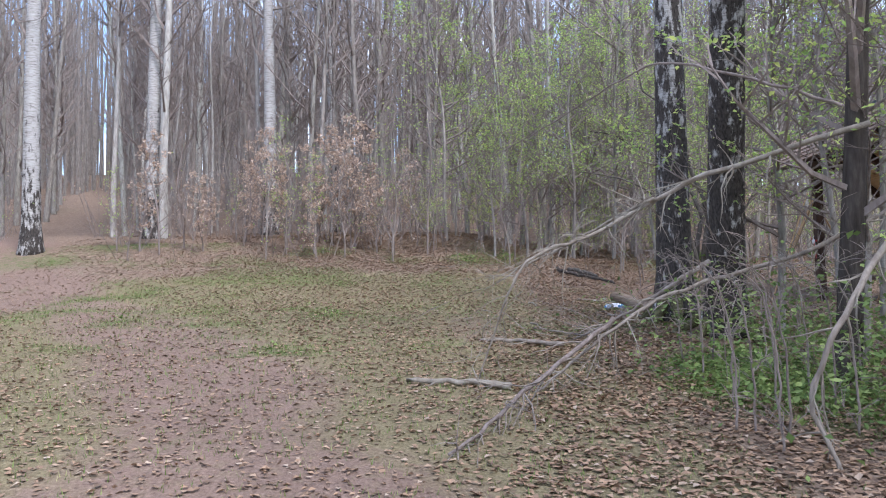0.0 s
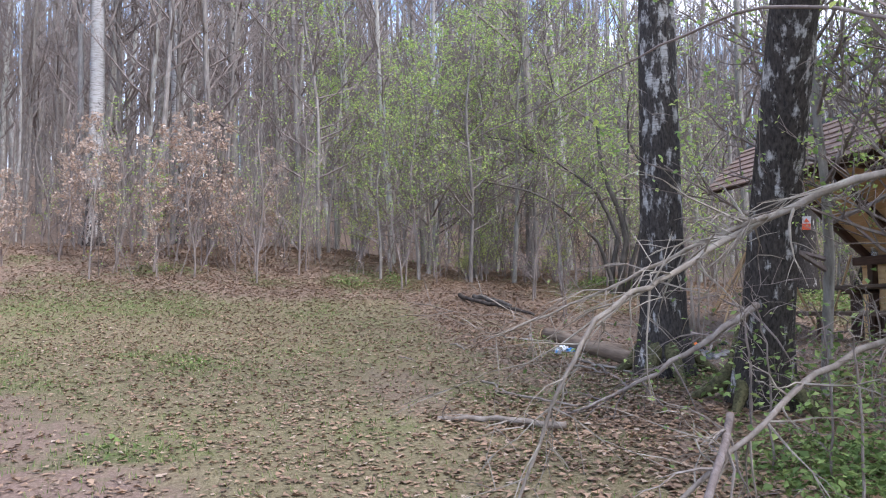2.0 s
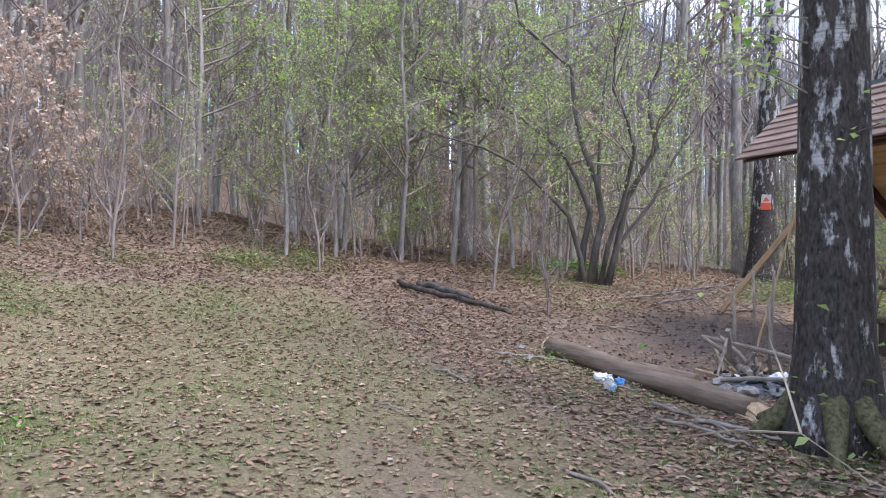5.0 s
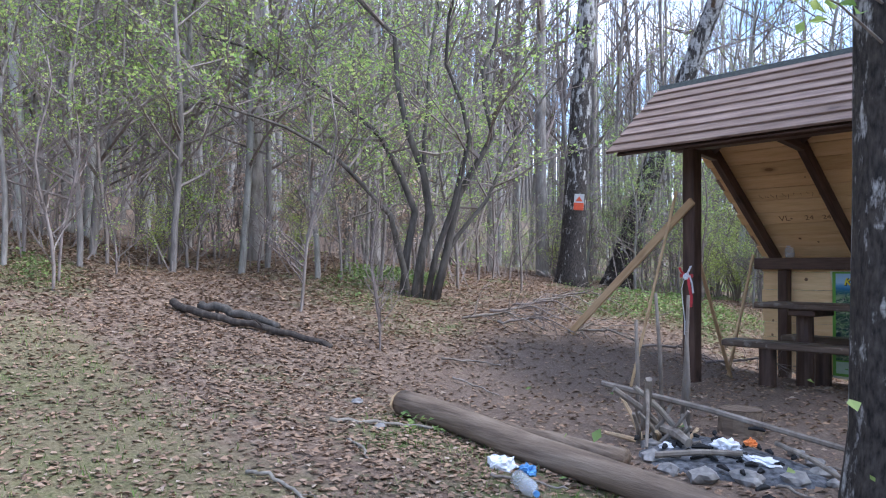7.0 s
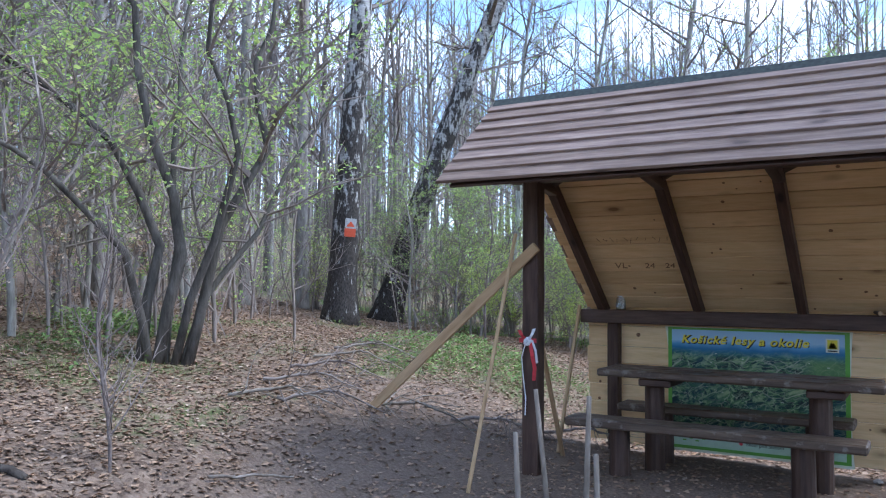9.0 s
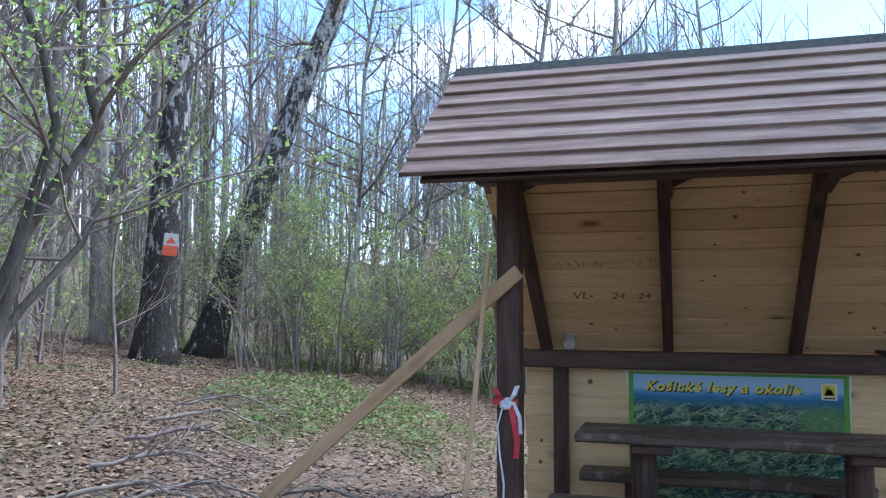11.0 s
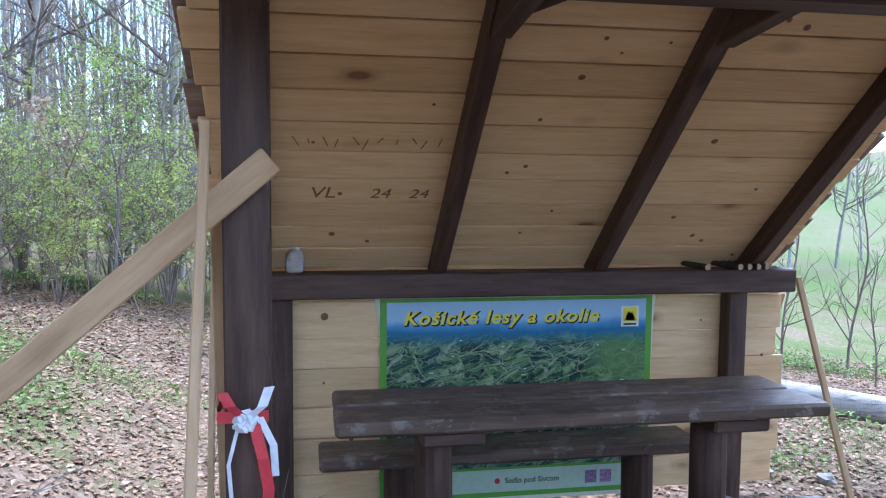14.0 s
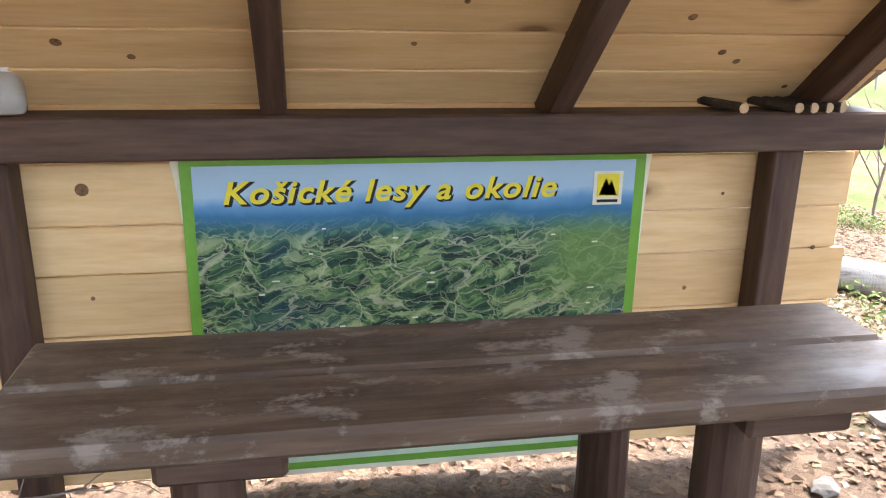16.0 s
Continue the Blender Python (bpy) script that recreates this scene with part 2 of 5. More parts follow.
M_WHITE = plain("white_plastic", (0.72, 0.72, 0.74), 0.4, 0.4, 0.1)
M_RED = plain("red_tape", (0.55, 0.05, 0.06), 0.45, 0.4, 0.15)
M_SIGNRED = plain("sign_red", (0.60, 0.10, 0.04), 0.5, 0.3, 0.1)
M_SIGNWHITE = plain("weathered_sign_white", (0.46, 0.45, 0.43), 0.55, 0.3, 0.2)
M_BLACK = plain("black_print", (0.015, 0.015, 0.014), 0.5, 0.3, 0.1)
M_YELLOW = plain("yellow_print", (0.78, 0.66, 0.05), 0.45, 0.3, 0.05)
M_FELT = plain("roof_felt", (0.05, 0.055, 0.05), 0.9, 0.2, 0.3)
M_STONE = plain("grey_stone", (0.25, 0.23, 0.21), 0.85, 0.25, 0.35, 18)
M_ASH = plain("wood_ash", (0.11, 0.11, 0.115), 0.95, 0.1, 0.7, 24)
M_CHAR = plain("charred_wood", (0.02, 0.019, 0.019), 0.8, 0.3, 0.5, 20)
M_ORANGE = plain("orange_wrapper", (0.75, 0.22, 0.05), 0.45, 0.4, 0.15)
M_BLUE = plain("blue_wrapper", (0.10, 0.25, 0.48), 0.45, 0.4, 0.3)
M_CUT = plain("cut_wood_end", (0.46, 0.33, 0.20), 0.75, 0.2, 0.25, 25)
M_GREENEDGE = plain("poster_green_edge", (0.15, 0.36, 0.05), 0.4, 0.35, 0.06)
M_PAPER = plain("pale_print", (0.50, 0.62, 0.47), 0.4, 0.35, 0.05)
M_CREAM = plain("cream_print", (0.72, 0.72, 0.58), 0.4, 0.35, 0.05)


def clear_plastic():
    m, n, l, b = material("clear_plastic", 0.15, 0.5)
    b.inputs["Transmission Weight"].default_value = 0.75
    b.inputs["Base Color"].default_value = (0.88, 0.91, 0.92, 1)
    return m


M_CLEAR = clear_plastic()


def map_print():
    """Printed panorama: blue sky strip above green and blue-green ridges crossed by pale roads."""
    m, n, l, b = material("map_print", 0.32, 0.4)
    v = coords(n, l)
    warp = noise_tex(n, l, v, 3.2, 5, 0.6)
    st = n.new("ShaderNodeMapping")
    st.inputs["Scale"].default_value = (7, 1, 15)
    l.new(coords(n, l), st.inputs[0])
    off = n.new("ShaderNodeVectorMath")
    off.operation = "MULTIPLY_ADD"
    off.inputs[1].default_value = (3.4, 0, 4.2)
    l.new(warp, off.inputs[0])
    l.new(st.outputs[0], off.inputs[2])
    ridge = n.new("ShaderNodeTexNoise")
    ridge.inputs["Scale"].default_value, ridge.inputs["Detail"].default_value, ridge.inputs["Distortion"].default_value = 1.3, 6, 1.4
    l.new(off.outputs[0], ridge.inputs["Vector"])
    c = ramp(n, l, ridge.outputs["Fac"], [(0.36, (0.004, 0.016, 0.018)), (0.46, (0.018, 0.07, 0.045)), (0.54, (0.09, 0.19, 0.07)), (0.64, (0.30, 0.38, 0.19))])
    hue = noise_tex(n, l, v, 2.4, 3)
    c = mix(n, l, ramp(n, l, hue, [(0.45, (0, 0, 0)), (0.66, (0.7, 0.7, 0.7))]), c, (0.018, 0.07, 0.11))
    road = n.new("ShaderNodeTexVoronoi")
    road.feature = "DISTANCE_TO_EDGE"
    road.inputs["Scale"].default_value = 0.8
    l.new(off.outputs[0], road.inputs["Vector"])
    c = mix(n, l, ramp(n, l, road.outputs["Distance"], [(0.0, (0.65, 0.65, 0.65)), (0.014, (0.5, 0.5, 0.5)), (0.026, (0, 0, 0))]), c, (0.50, 0.50, 0.36))
    lane = n.new("ShaderNodeTexVoronoi")
    lane.feature = "DISTANCE_TO_EDGE"
    lane.inputs["Scale"].default_value = 2.1
    l.new(off.outputs[0], lane.inputs["Vector"])
    c = mix(n, l, ramp(n, l, lane.outputs["Distance"], [(0.0, (0.5, 0.5, 0.5)), (0.02, (0.35, 0.35, 0.35)), (0.05, (0, 0, 0))]), c, (0.42, 0.47, 0.30))
    plainf = n.new("ShaderNodeVectorMath")
    plainf.operation = "DISTANCE"
    plainf.inputs[1].default_value = (1.36, 0, 0.72)
    l.new(v, plainf.inputs[0])
    c = mix(n, l, ramp(n, l, plainf.outputs["Value"], [(0.1, (0.7, 0.7, 0.7)), (0.26, (0, 0, 0))]), c, (0.15, 0.27, 0.07))
    sep = n.new("ShaderNodeSeparateXYZ")
    l.new(v, sep.inputs[0])
    hz = n.new("ShaderNodeMath")
    hz.operation = "MULTIPLY_ADD"
    hz.inputs[1].default_value = 0.09
    l.new(warp, hz.inputs[0])
    l.new(sep.outputs[2], hz.inputs[2])
    far = ramp(n, l, hz.outputs[0], [(0.86, (0.05, 0.20, 0.17)), (0.93, (0.03, 0.16, 0.32)), (0.97, (0.12, 0.31, 0.55)), (1.0, (0.36, 0.53, 0.68))])
    c = mix(n, l, ramp(n, l, hz.outputs[0], [(0.84, (0, 0, 0)), (0.93, (1, 1, 1))]), c, far)
    l.new(c, b.inputs["Base Color"])
    return m


M_MAP = map_print()


# ---- geometry helpers ----
class Geo:
    """Gathers faces for one mesh."""

    def __init__(self):
        self.v, self.f = [], []

    def add(self, vs, fs):
        k = len(self.v)
        self.v.extend(vs)
        self.f.extend(tuple(i + k for i in q) for q in fs)
        return self

    def tube(self, pts, radii, sides=6, caps=True):
        k, n = len(self.v), len(pts)
        pts = [Vector(p) for p in pts]
        ref = Vector((0.31, 0.87, 0.12)).normalized()
        for i, p in enumerate(pts):
            d = (pts[min(i + 1, n - 1)] - pts[max(i - 1, 0)]).normalized()
            a = d.cross(ref)
            a = a.normalized() if a.length > 0.05 else d.orthogonal().normalized()
            b = d.cross(a)
            for s in range(sides):
                an = 2 * math.pi * s / sides
                self.v.append(tuple(p + (a * math.cos(an) + b * math.sin(an)) * radii[i]))
        for i in range(n - 1):
            for s in range(sides):
                t = (s + 1) % sides
                self.f.append((k + i * sides + s, k + i * sides + t, k + (i + 1) * sides + t, k + (i + 1) * sides + s))
        if caps:
            self.f.append(tuple(k + s for s in reversed(range(sides))))
            self.f.append(tuple(k + (n - 1) * sides + s for s in range(sides)))
        return self

    def box(self, lo, hi, m=None):
        x0, y0, z0 = lo
        x1, y1, z1 = hi
        vs = [Vector(p) for p in ((x0, y0, z0), (x1, y0, z0), (x1, y1, z0), (x0, y1, z0), (x0, y0, z1), (x1, y0, z1), (x1, y1, z1), (x0, y1, z1))]
        if m:
            vs = [m @ p for p in vs]
        return self.add([tuple(p) for p in vs], [(3, 2, 1, 0), (4, 5, 6, 7), (0, 1, 5, 4), (1, 2, 6, 5), (2, 3, 7, 6), (3, 0, 4, 7)])

    def leaf(self, p, size, rng, flat=0.0):
        """A small folded leaf of two faces."""
        a = Vector((rng.uniform(-1, 1), rng.uniform(-1, 1), rng.uniform(-1, 1) * (1 - flat))).normalized()
        up = Vector((rng.uniform(-1, 1) * (1 - flat * 0.75), rng.uniform(-1, 1) * (1 - flat * 0.75), 1)).normalized()
        b = up.cross(a)
        if b.length < 0.1:
            b = a.orthogonal()
        b = b.normalized() * size * rng.uniform(0.28, 0.42)
        a = a * size * 0.5
        c = a.cross(b).normalized() * size * rng.uniform(0.0, 0.25)
        p = Vector(p)
        return self.add([tuple(p - a), tuple(p + b + c), tuple(p + a), tuple(p - b + c)], [(0, 1, 2), (0, 2, 3)])

    def mesh(self, name, mat, smooth=False):
        me = bpy.data.meshes.new(name)
        me.from_pydata(self.v, [], self.f)
        me.materials.append(mat)
        if smooth:
            me.polygons.foreach_set("use_smooth", [True] * len(me.polygons))
        me.update()
        return me


def part(name, geo, mat, parent=None, label="", smooth=False):
    ob = new(name, geo.mesh(name, mat, smooth))
    ob.parent = parent
    if label:
        tagged(ob, label)
    return ob


def bevelled(name, lo, hi, mat, parent=None, bevel=0.006, m=None, label=""):
    """A squared timber with softened edges, its origin at its own middle."""
    mid = [(a + b) / 2 for a, b in zip(lo, hi)]
    bm = bmesh.new()
    bmesh.ops.create_cube(bm, size=1)
    for v in bm.verts:
        v.co = Vector([v.co[i] * (hi[i] - lo[i]) for i in range(3)])
    bmesh.ops.bevel(bm, geom=bm.edges[:], offset=bevel, segments=1, affect="EDGES")
    me = bpy.data.meshes.new(name)
    bm.to_mesh(me)
    bm.free()
    me.materials.append(mat)
    ob = new(name, me)
    ob.parent = parent
    ob.matrix_basis = (m or Matrix()) @ Matrix.Translation(mid)
    if label:
        tagged(ob, label)
    return ob


def smooth01(a, b, x):
    u = min(1.0, max(0.0, (x - a) / (b - a)))
    return u * u * (3 - 2 * u)


def height(x, y, rough=True):
    """The ground: a slope that rises to the wood, levelled under the shelter and falling away behind it."""
    if x > 0:
        h = -0.10 * min(x, 14)
    elif x > -4.5:
        h = -0.11 * x + 0.016 * x * x
    elif x > -14:
        h = 0.819 - 0.12 * (x + 4.5)
    else:
        h = 1.959 - 0.21 * (max(x, -60) + 14)
    h += 0.55 * smooth01(-4, -8, x) * smooth01(-4, -8.5, y)
    h -= 0.25 * smooth01(-3, -6, x) * smooth01(-3.5, 2.5, y)
    h -= 0.05 * max(0, min(y, 14) - 1.5) + 0.02 * max(0, min(y, 60) - 14)
    k = (1 - smooth01(1.9, 3.6, abs(x - 1.3))) * (1 - smooth01(3.8, 5.6, abs(y + 1.2)))
    floor_z = -0.06 - 0.05 * min(max(y + 1.86, 0), 2.6) - 0.06 * max(0, x) * smooth01(-3, -5, y)
    h = h * (1 - k) + floor_z * k
    if rough:
        h += 0.035 * noise.noise((x * 0.9, y * 0.9, 3.1)) + 0.014 * noise.noise((x * 3.7, y * 3.7, 7.7))
        far = math.hypot(x, y + 5)
        if far > 90:
            h += (far - 90) * 0.045 * (0.6 + 0.8 * noise.noise((x * 0.004, y * 0.004, 0.3))) * (1 if far < 900 else 1)
    return h


def zones(x, y):
    """How much bare earth, dry turf, fresh green and pinkish path there is at a place."""
    n1 = noise.noise((x * 0.45, y * 0.45, 11.0)) * 0.5
    n2 = noise.noise((x * 1.1, y * 1.1, 5.0)) * 0.4
    d = math.hypot((x - 0.6) / 3.0, (y + 2.9) / 2.6)
    dirt = smooth01(1.25, 0.75, d + n1 * 0.5) * 0.95
    dirt = max(dirt, smooth01(0.75, 0.2, abs(y + 0.6 - 0.25 * (x + 1.5)) + n1) * smooth01(-4.5, -1.0, x) * smooth01(1.0, -0.6, x) * 0.6)
    turf = smooth01(-4.6, -3.2, x) * smooth01(-6.3, -7.4, y) * smooth01(-17, -14, y) * 0.95 + n1 * 0.5 - 0.1
    line = 0.8 * abs(y + 11.3 - (0.72 if x < 4.4 else 0.33) * (x - 4.4))
    pink = smooth01(1.5, 0.5, line + n1 * 1.3) * 0.75 + smooth01(0.7, 0.2, math.hypot((x - 3) / 4, (y + 8.2) / 1.0) + n2 * .4) * 0.5
    green = 0.30 + n1 * 0.75 + n2 * 0.75 if -7 < x < 5 else 0.12 + n1 * 0.5 + n2 * 0.5
    green -= dirt * 0.9
    green = max(green, smooth01(2.8, 4.4, x) * smooth01(4.2, 5.6, y) * (0.62 + n1 * 0.6 + n2 * 0.5))
    green = max(green, smooth01(4.0, 6.5, y) * smooth01(2, -1, x) * (0.5 + n1))
    green = max(green, smooth01(1.1, 0.4, math.hypot((x + 5.9) / 1.3, (y + 1.8) / 1.2)) * 0.8)
    green = max(green, smooth01(1.0, 0.3, math.hypot((x - 6.6) / 2.6, (y + 5.9) / 1.5)) * 0.75)
    green = max(green, smooth01(1.0, 0.3, math.hypot((x + 3.6) / 2.0, (y + 12.0) / 3.2) + n2 * .9 + n1 * .5) * 0.47)
    green = max(green, smooth01(1.1, 0.4, math.hypot((x + 3.2) / 2.4, (y - 1.6) / 2.8) + n2) * 0.58)
    return dirt, turf, green, pink


# ---- ground ----
def axis(lo, hi, step):
    a = [lo + i * step for i in range(int((hi - lo) / step) + 1)]
    d = step
    while a[-1] < 2500:
        d *= 1.22
        a.append(a[-1] + d)
    d = step
    while a[0] > -2500:
        d *= 1.22
        a.insert(0, a[0] - d)
    return a


def build_ground():
    xs, ys = axis(-9, 12, 0.16), axis(-14, 7, 0.16)
    vs, zs = [], []
    for y in ys:
        for x in xs:
            vs.append((x, y, height(x, y)))
            zs.append(zones(x, y))
    w = len(xs)
    fs = [(j * w + i, j * w + i + 1, (j + 1) * w + i + 1, (j + 1) * w + i) for j in range(len(ys) - 1) for i in range(w - 1)]
    me = bpy.data.meshes.new("ground")
    me.from_pydata(vs, [], fs)
    me.materials.append(M_GROUND)
    for k, key in enumerate(("dirt", "turf", "green", "pink")):
        a = me.attributes.new(key, "FLOAT", "POINT")
        a.data.foreach_set("value", [z[k] for z in zs])
    me.polygons.foreach_set("use_smooth", [True] * len(me.polygons))
    ob = new("ground", me)
    tagged(ob, "leaf-strewn forest clearing with worn earth and thin grass", "ground", kind="structure")


build_ground()


# ---- trees ----
def grow_tree(seed, high, r, bare, limbs, twigs, spread=1.0, lean=(0, 0), wob=0.12, up=0.8, sides=7, leaves=0, leaf_size=0.06, leaf_low=0.0, forks=2):
    """Trunk, limbs and leaves of one tree as three Geos."""
    rng = random.Random(seed)
    trunk, crown, foliage = Geo(), Geo(), Geo()
    n = 9
    ph = rng.uniform(0, 6)
    spine = [Vector((lean[0] * (i / n) ** 1.1 + wob * math.sin(ph + i * 0.9) * i / n, lean[1] * (i / n) ** 1.1 + wob * math.cos(ph * 1.7 + i * 0.8) * i / n, high * i / n - (0.25 if i == 0 else 0))) for i in range(n + 1)]
    rad = [r * ((1.75 if r > 0.17 else 1.35) if i == 0 else 1.0) * (1 - 0.88 * (i / n) ** 1.15) + 0.006 for i in range(n + 1)]
    pts = [spine[0], spine[0].lerp(spine[1], 0.2), spine[0].lerp(spine[1], 0.45)] + spine[1:]
    trunk.tube(pts, [rad[0], r * 1.35 if r > 0.17 else r * 1.1, r * 1.06] + rad[1:], sides)
    tips = []

    def on_spine(u):
        k = min(int(u * n), n - 1)
        return spine[k].lerp(spine[k + 1], u * n - k), rad[k] * (1 - (u * n - k)) + rad[k + 1] * (u * n - k)

    for i in range(limbs):
        u = bare + (0.98 - bare) * (i + rng.random() * 0.8) / limbs
        p, pr = on_spine(min(u, 0.985))
        an = rng.uniform(0, 2 * math.pi)
        out = Vector((math.cos(an), math.sin(an), up * rng.uniform(0.5, 1.4)))
        length = high * rng.uniform(0.12, 0.24) * spread * (1.25 - u * 0.75)
        q, path, d = p.copy(), [p.copy()], out.normalized()
        for s in range(4):
            d = (d + Vector((rng.uniform(-.25, .25), rng.uniform(-.25, .25), rng.uniform(-.05, .28)))).normalized()
            q = q + d * length / 4
            path.append(q.copy())
        lr = min(pr * 0.55, 0.012 + length * 0.012)
        crown.tube(path, [lr * (1 - 0.8 * k / 4) for k in range(5)], 4, False)
        for t in range(max(1, twigs // max(1, limbs))):
            k = rng.randint(1, 3)
            a = path[k].lerp(path[k + 1], rng.random())
            d2 = (d * 0.5 + Vector((rng.uniform(-1, 1), rng.uniform(-1, 1), rng.uniform(-0.3, 0.9)))).normalized()
            ln = length * rng.uniform(0.22, 0.5)
            b = a + d2 * ln * 0.5 + Vector((0, 0, rng.uniform(-.04, .06)))
            c = b + (d2 + Vector((rng.uniform(-.5, .5), rng.uniform(-.5, .5), rng.uniform(0, .5)))).normalized() * ln * 0.5
            crown.tube([a, b, c], [lr * 0.36 + 0.0015, lr * 0.22 + 0.001, 0.0012], 3, False)
            tips.append((a, b, c))
            for f in range(forks):
                e = b.lerp(c, rng.random())
                g = e + (d2 + Vector((rng.uniform(-1, 1), rng.uniform(-1, 1), rng.uniform(-.4, .8)))).normalized() * ln * 0.35
                crown.tube([e, g], [lr * 0.14 + 0.0014, 0.001], 3, False)
                tips.append((e, e.lerp(g, .5), g))
    for i in range(leaves):
        if not tips:
            break
        a, b, c = tips[rng.randrange(len(tips))]
        p = b.lerp(c, rng.random()) + Vector((rng.gauss(0, .045), rng.gauss(0, .045), rng.gauss(0, .035)))
        if p.z > leaf_low:
            foliage.leaf(p, leaf_size * rng.uniform(0.6, 1.3), rng, 0.3)
    return trunk, crown, foliage


def tree(name, label, category, group, geos, mats, at, turn=0.0):
    top = tagged(new(name), label, category, group)
    part("trunk", geos[0], mats[0], top, smooth=True)
    if geos[1].v:
        part("crown", geos[1], mats[1], top)
    if geos[2].v:
        part("foliage", geos[2], mats[2], top)
    top.matrix_basis = Matrix.LocRotScale((at[0], at[1], height(*at)), Euler((0, 0, turn)), None)
    return top


def stand(ob, x, y, turn, s, tilt=(0, 0)):
    return copy_thing(ob, Matrix.LocRotScale((x, y, height(x, y) - 0.03), Euler((tilt[0], tilt[1], turn)), (s, s, s)))


# the two thick birches beside the way
tree("birch_tree", "thick old birch with dark cracked bark, mossy foot", "tree", "thick birches",
     grow_tree(3, 15, 0.225, 0.30, 18, 170, 1.1, (-0.1, 0.2), 0.06, 0.6, 12, leaves=500), (M_BIRCH, M_TWIG, M_LEAF), (2.75, -5.50))
tree("birch_tree", "leaning birch with black and white patched bark", "tree", "thick birches",
     grow_tree(5, 15, 0.205, 0.34, 18, 170, 1.1, (5.4, -1.2), 0.06, 0.6, 12, leaves=500), (M_BIRCH, M_TWIG, M_LEAF), (4.10, -5.35), 0.0)
M_MOSS = plain("mossy_bark", (0.085, 0.078, 0.040), 0.95, 0.1, 0.6, 34)


def root_flare(owner, r, seed, reach=0.5):
    """Roots that spread from a trunk's foot into the ground, moss on their backs."""
    r9 = random.Random(seed)
    ox, oy, oz = owner.matrix_basis.translation
    for i in range(6):
        an = i * 1.05 + r9.uniform(-.3, .3)
        dx, dy = math.cos(an), math.sin(an)
        ln = reach * r9.uniform(.7, 1.15)
        pts = [(dx * r * .55, dy * r * .55, .62), (dx * r * .85, dy * r * .85, .30), (dx * (r + ln * .3), dy * (r + ln * .3), .12), (dx * (r + ln * .7), dy * (r + ln * .7), height(ox + dx * (r + ln * .7), oy + dy * (r + ln * .7), False) - oz + .01), (dx * (r + ln), dy * (r + ln), height(ox + dx * (r + ln), oy + dy * (r + ln), False) - oz - .06)]
        part("root", Geo().tube(pts, [r * .30, r * .38, r * .30, r * .18, r * .08], 8), M_MOSS, owner, "moss-grown root" if i == 0 else "", smooth=True)


for owner, r, seed in ((bpy.data.objects["birch_tree"], .225, 1), (bpy.data.objects["birch_tree.001"], .205, 2)):
    root_flare(owner, r, seed)
# the marked birch and the leaning one behind it
tree("birch_tree", "old birch carrying a red and white trail sign", "tree", "birches behind the clearing",
     grow_tree(8, 18, 0.25, 0.30, 24, 260, 1.0, (0.9, 0.75), 0.07, 0.5, 12, leaves=700), (M_BIRCH, M_TWIG, M_LEAF), (-7.10, 3.66))
tree("birch_tree", "strongly leaning birch with dark lower bark", "tree", "birches behind the clearing",
     grow_tree(9, 17, 0.26, 0.30, 24, 300, 1.2, (5.6, 3.4), 0.08, 0.4, 12, leaves=900), (M_BIRCH, M_TWIG, M_LEAF), (-7.75, 5.9))
for i, (bx, by, br) in enumerate(((-6.3, -18.5, 0.22), (-8.3, -16.3, 0.20), (-10.0, -13.4, 0.20), (-11.4, -11.6, 0.13), (-13.0, -17.6, 0.15))):
    tree("birch_tree", "slim birch with pale bark at the edge of the wood", "tree", "birches at the wood's edge",
         grow_tree(20 + i, 16, br, 0.3, 18, 150, 1.0, (0.3, 0.2 * i), 0.1, 0.7, 9), (M_BIRCHPALE, M_TWIG, M_LEAF), (bx, by), i * 1.3)


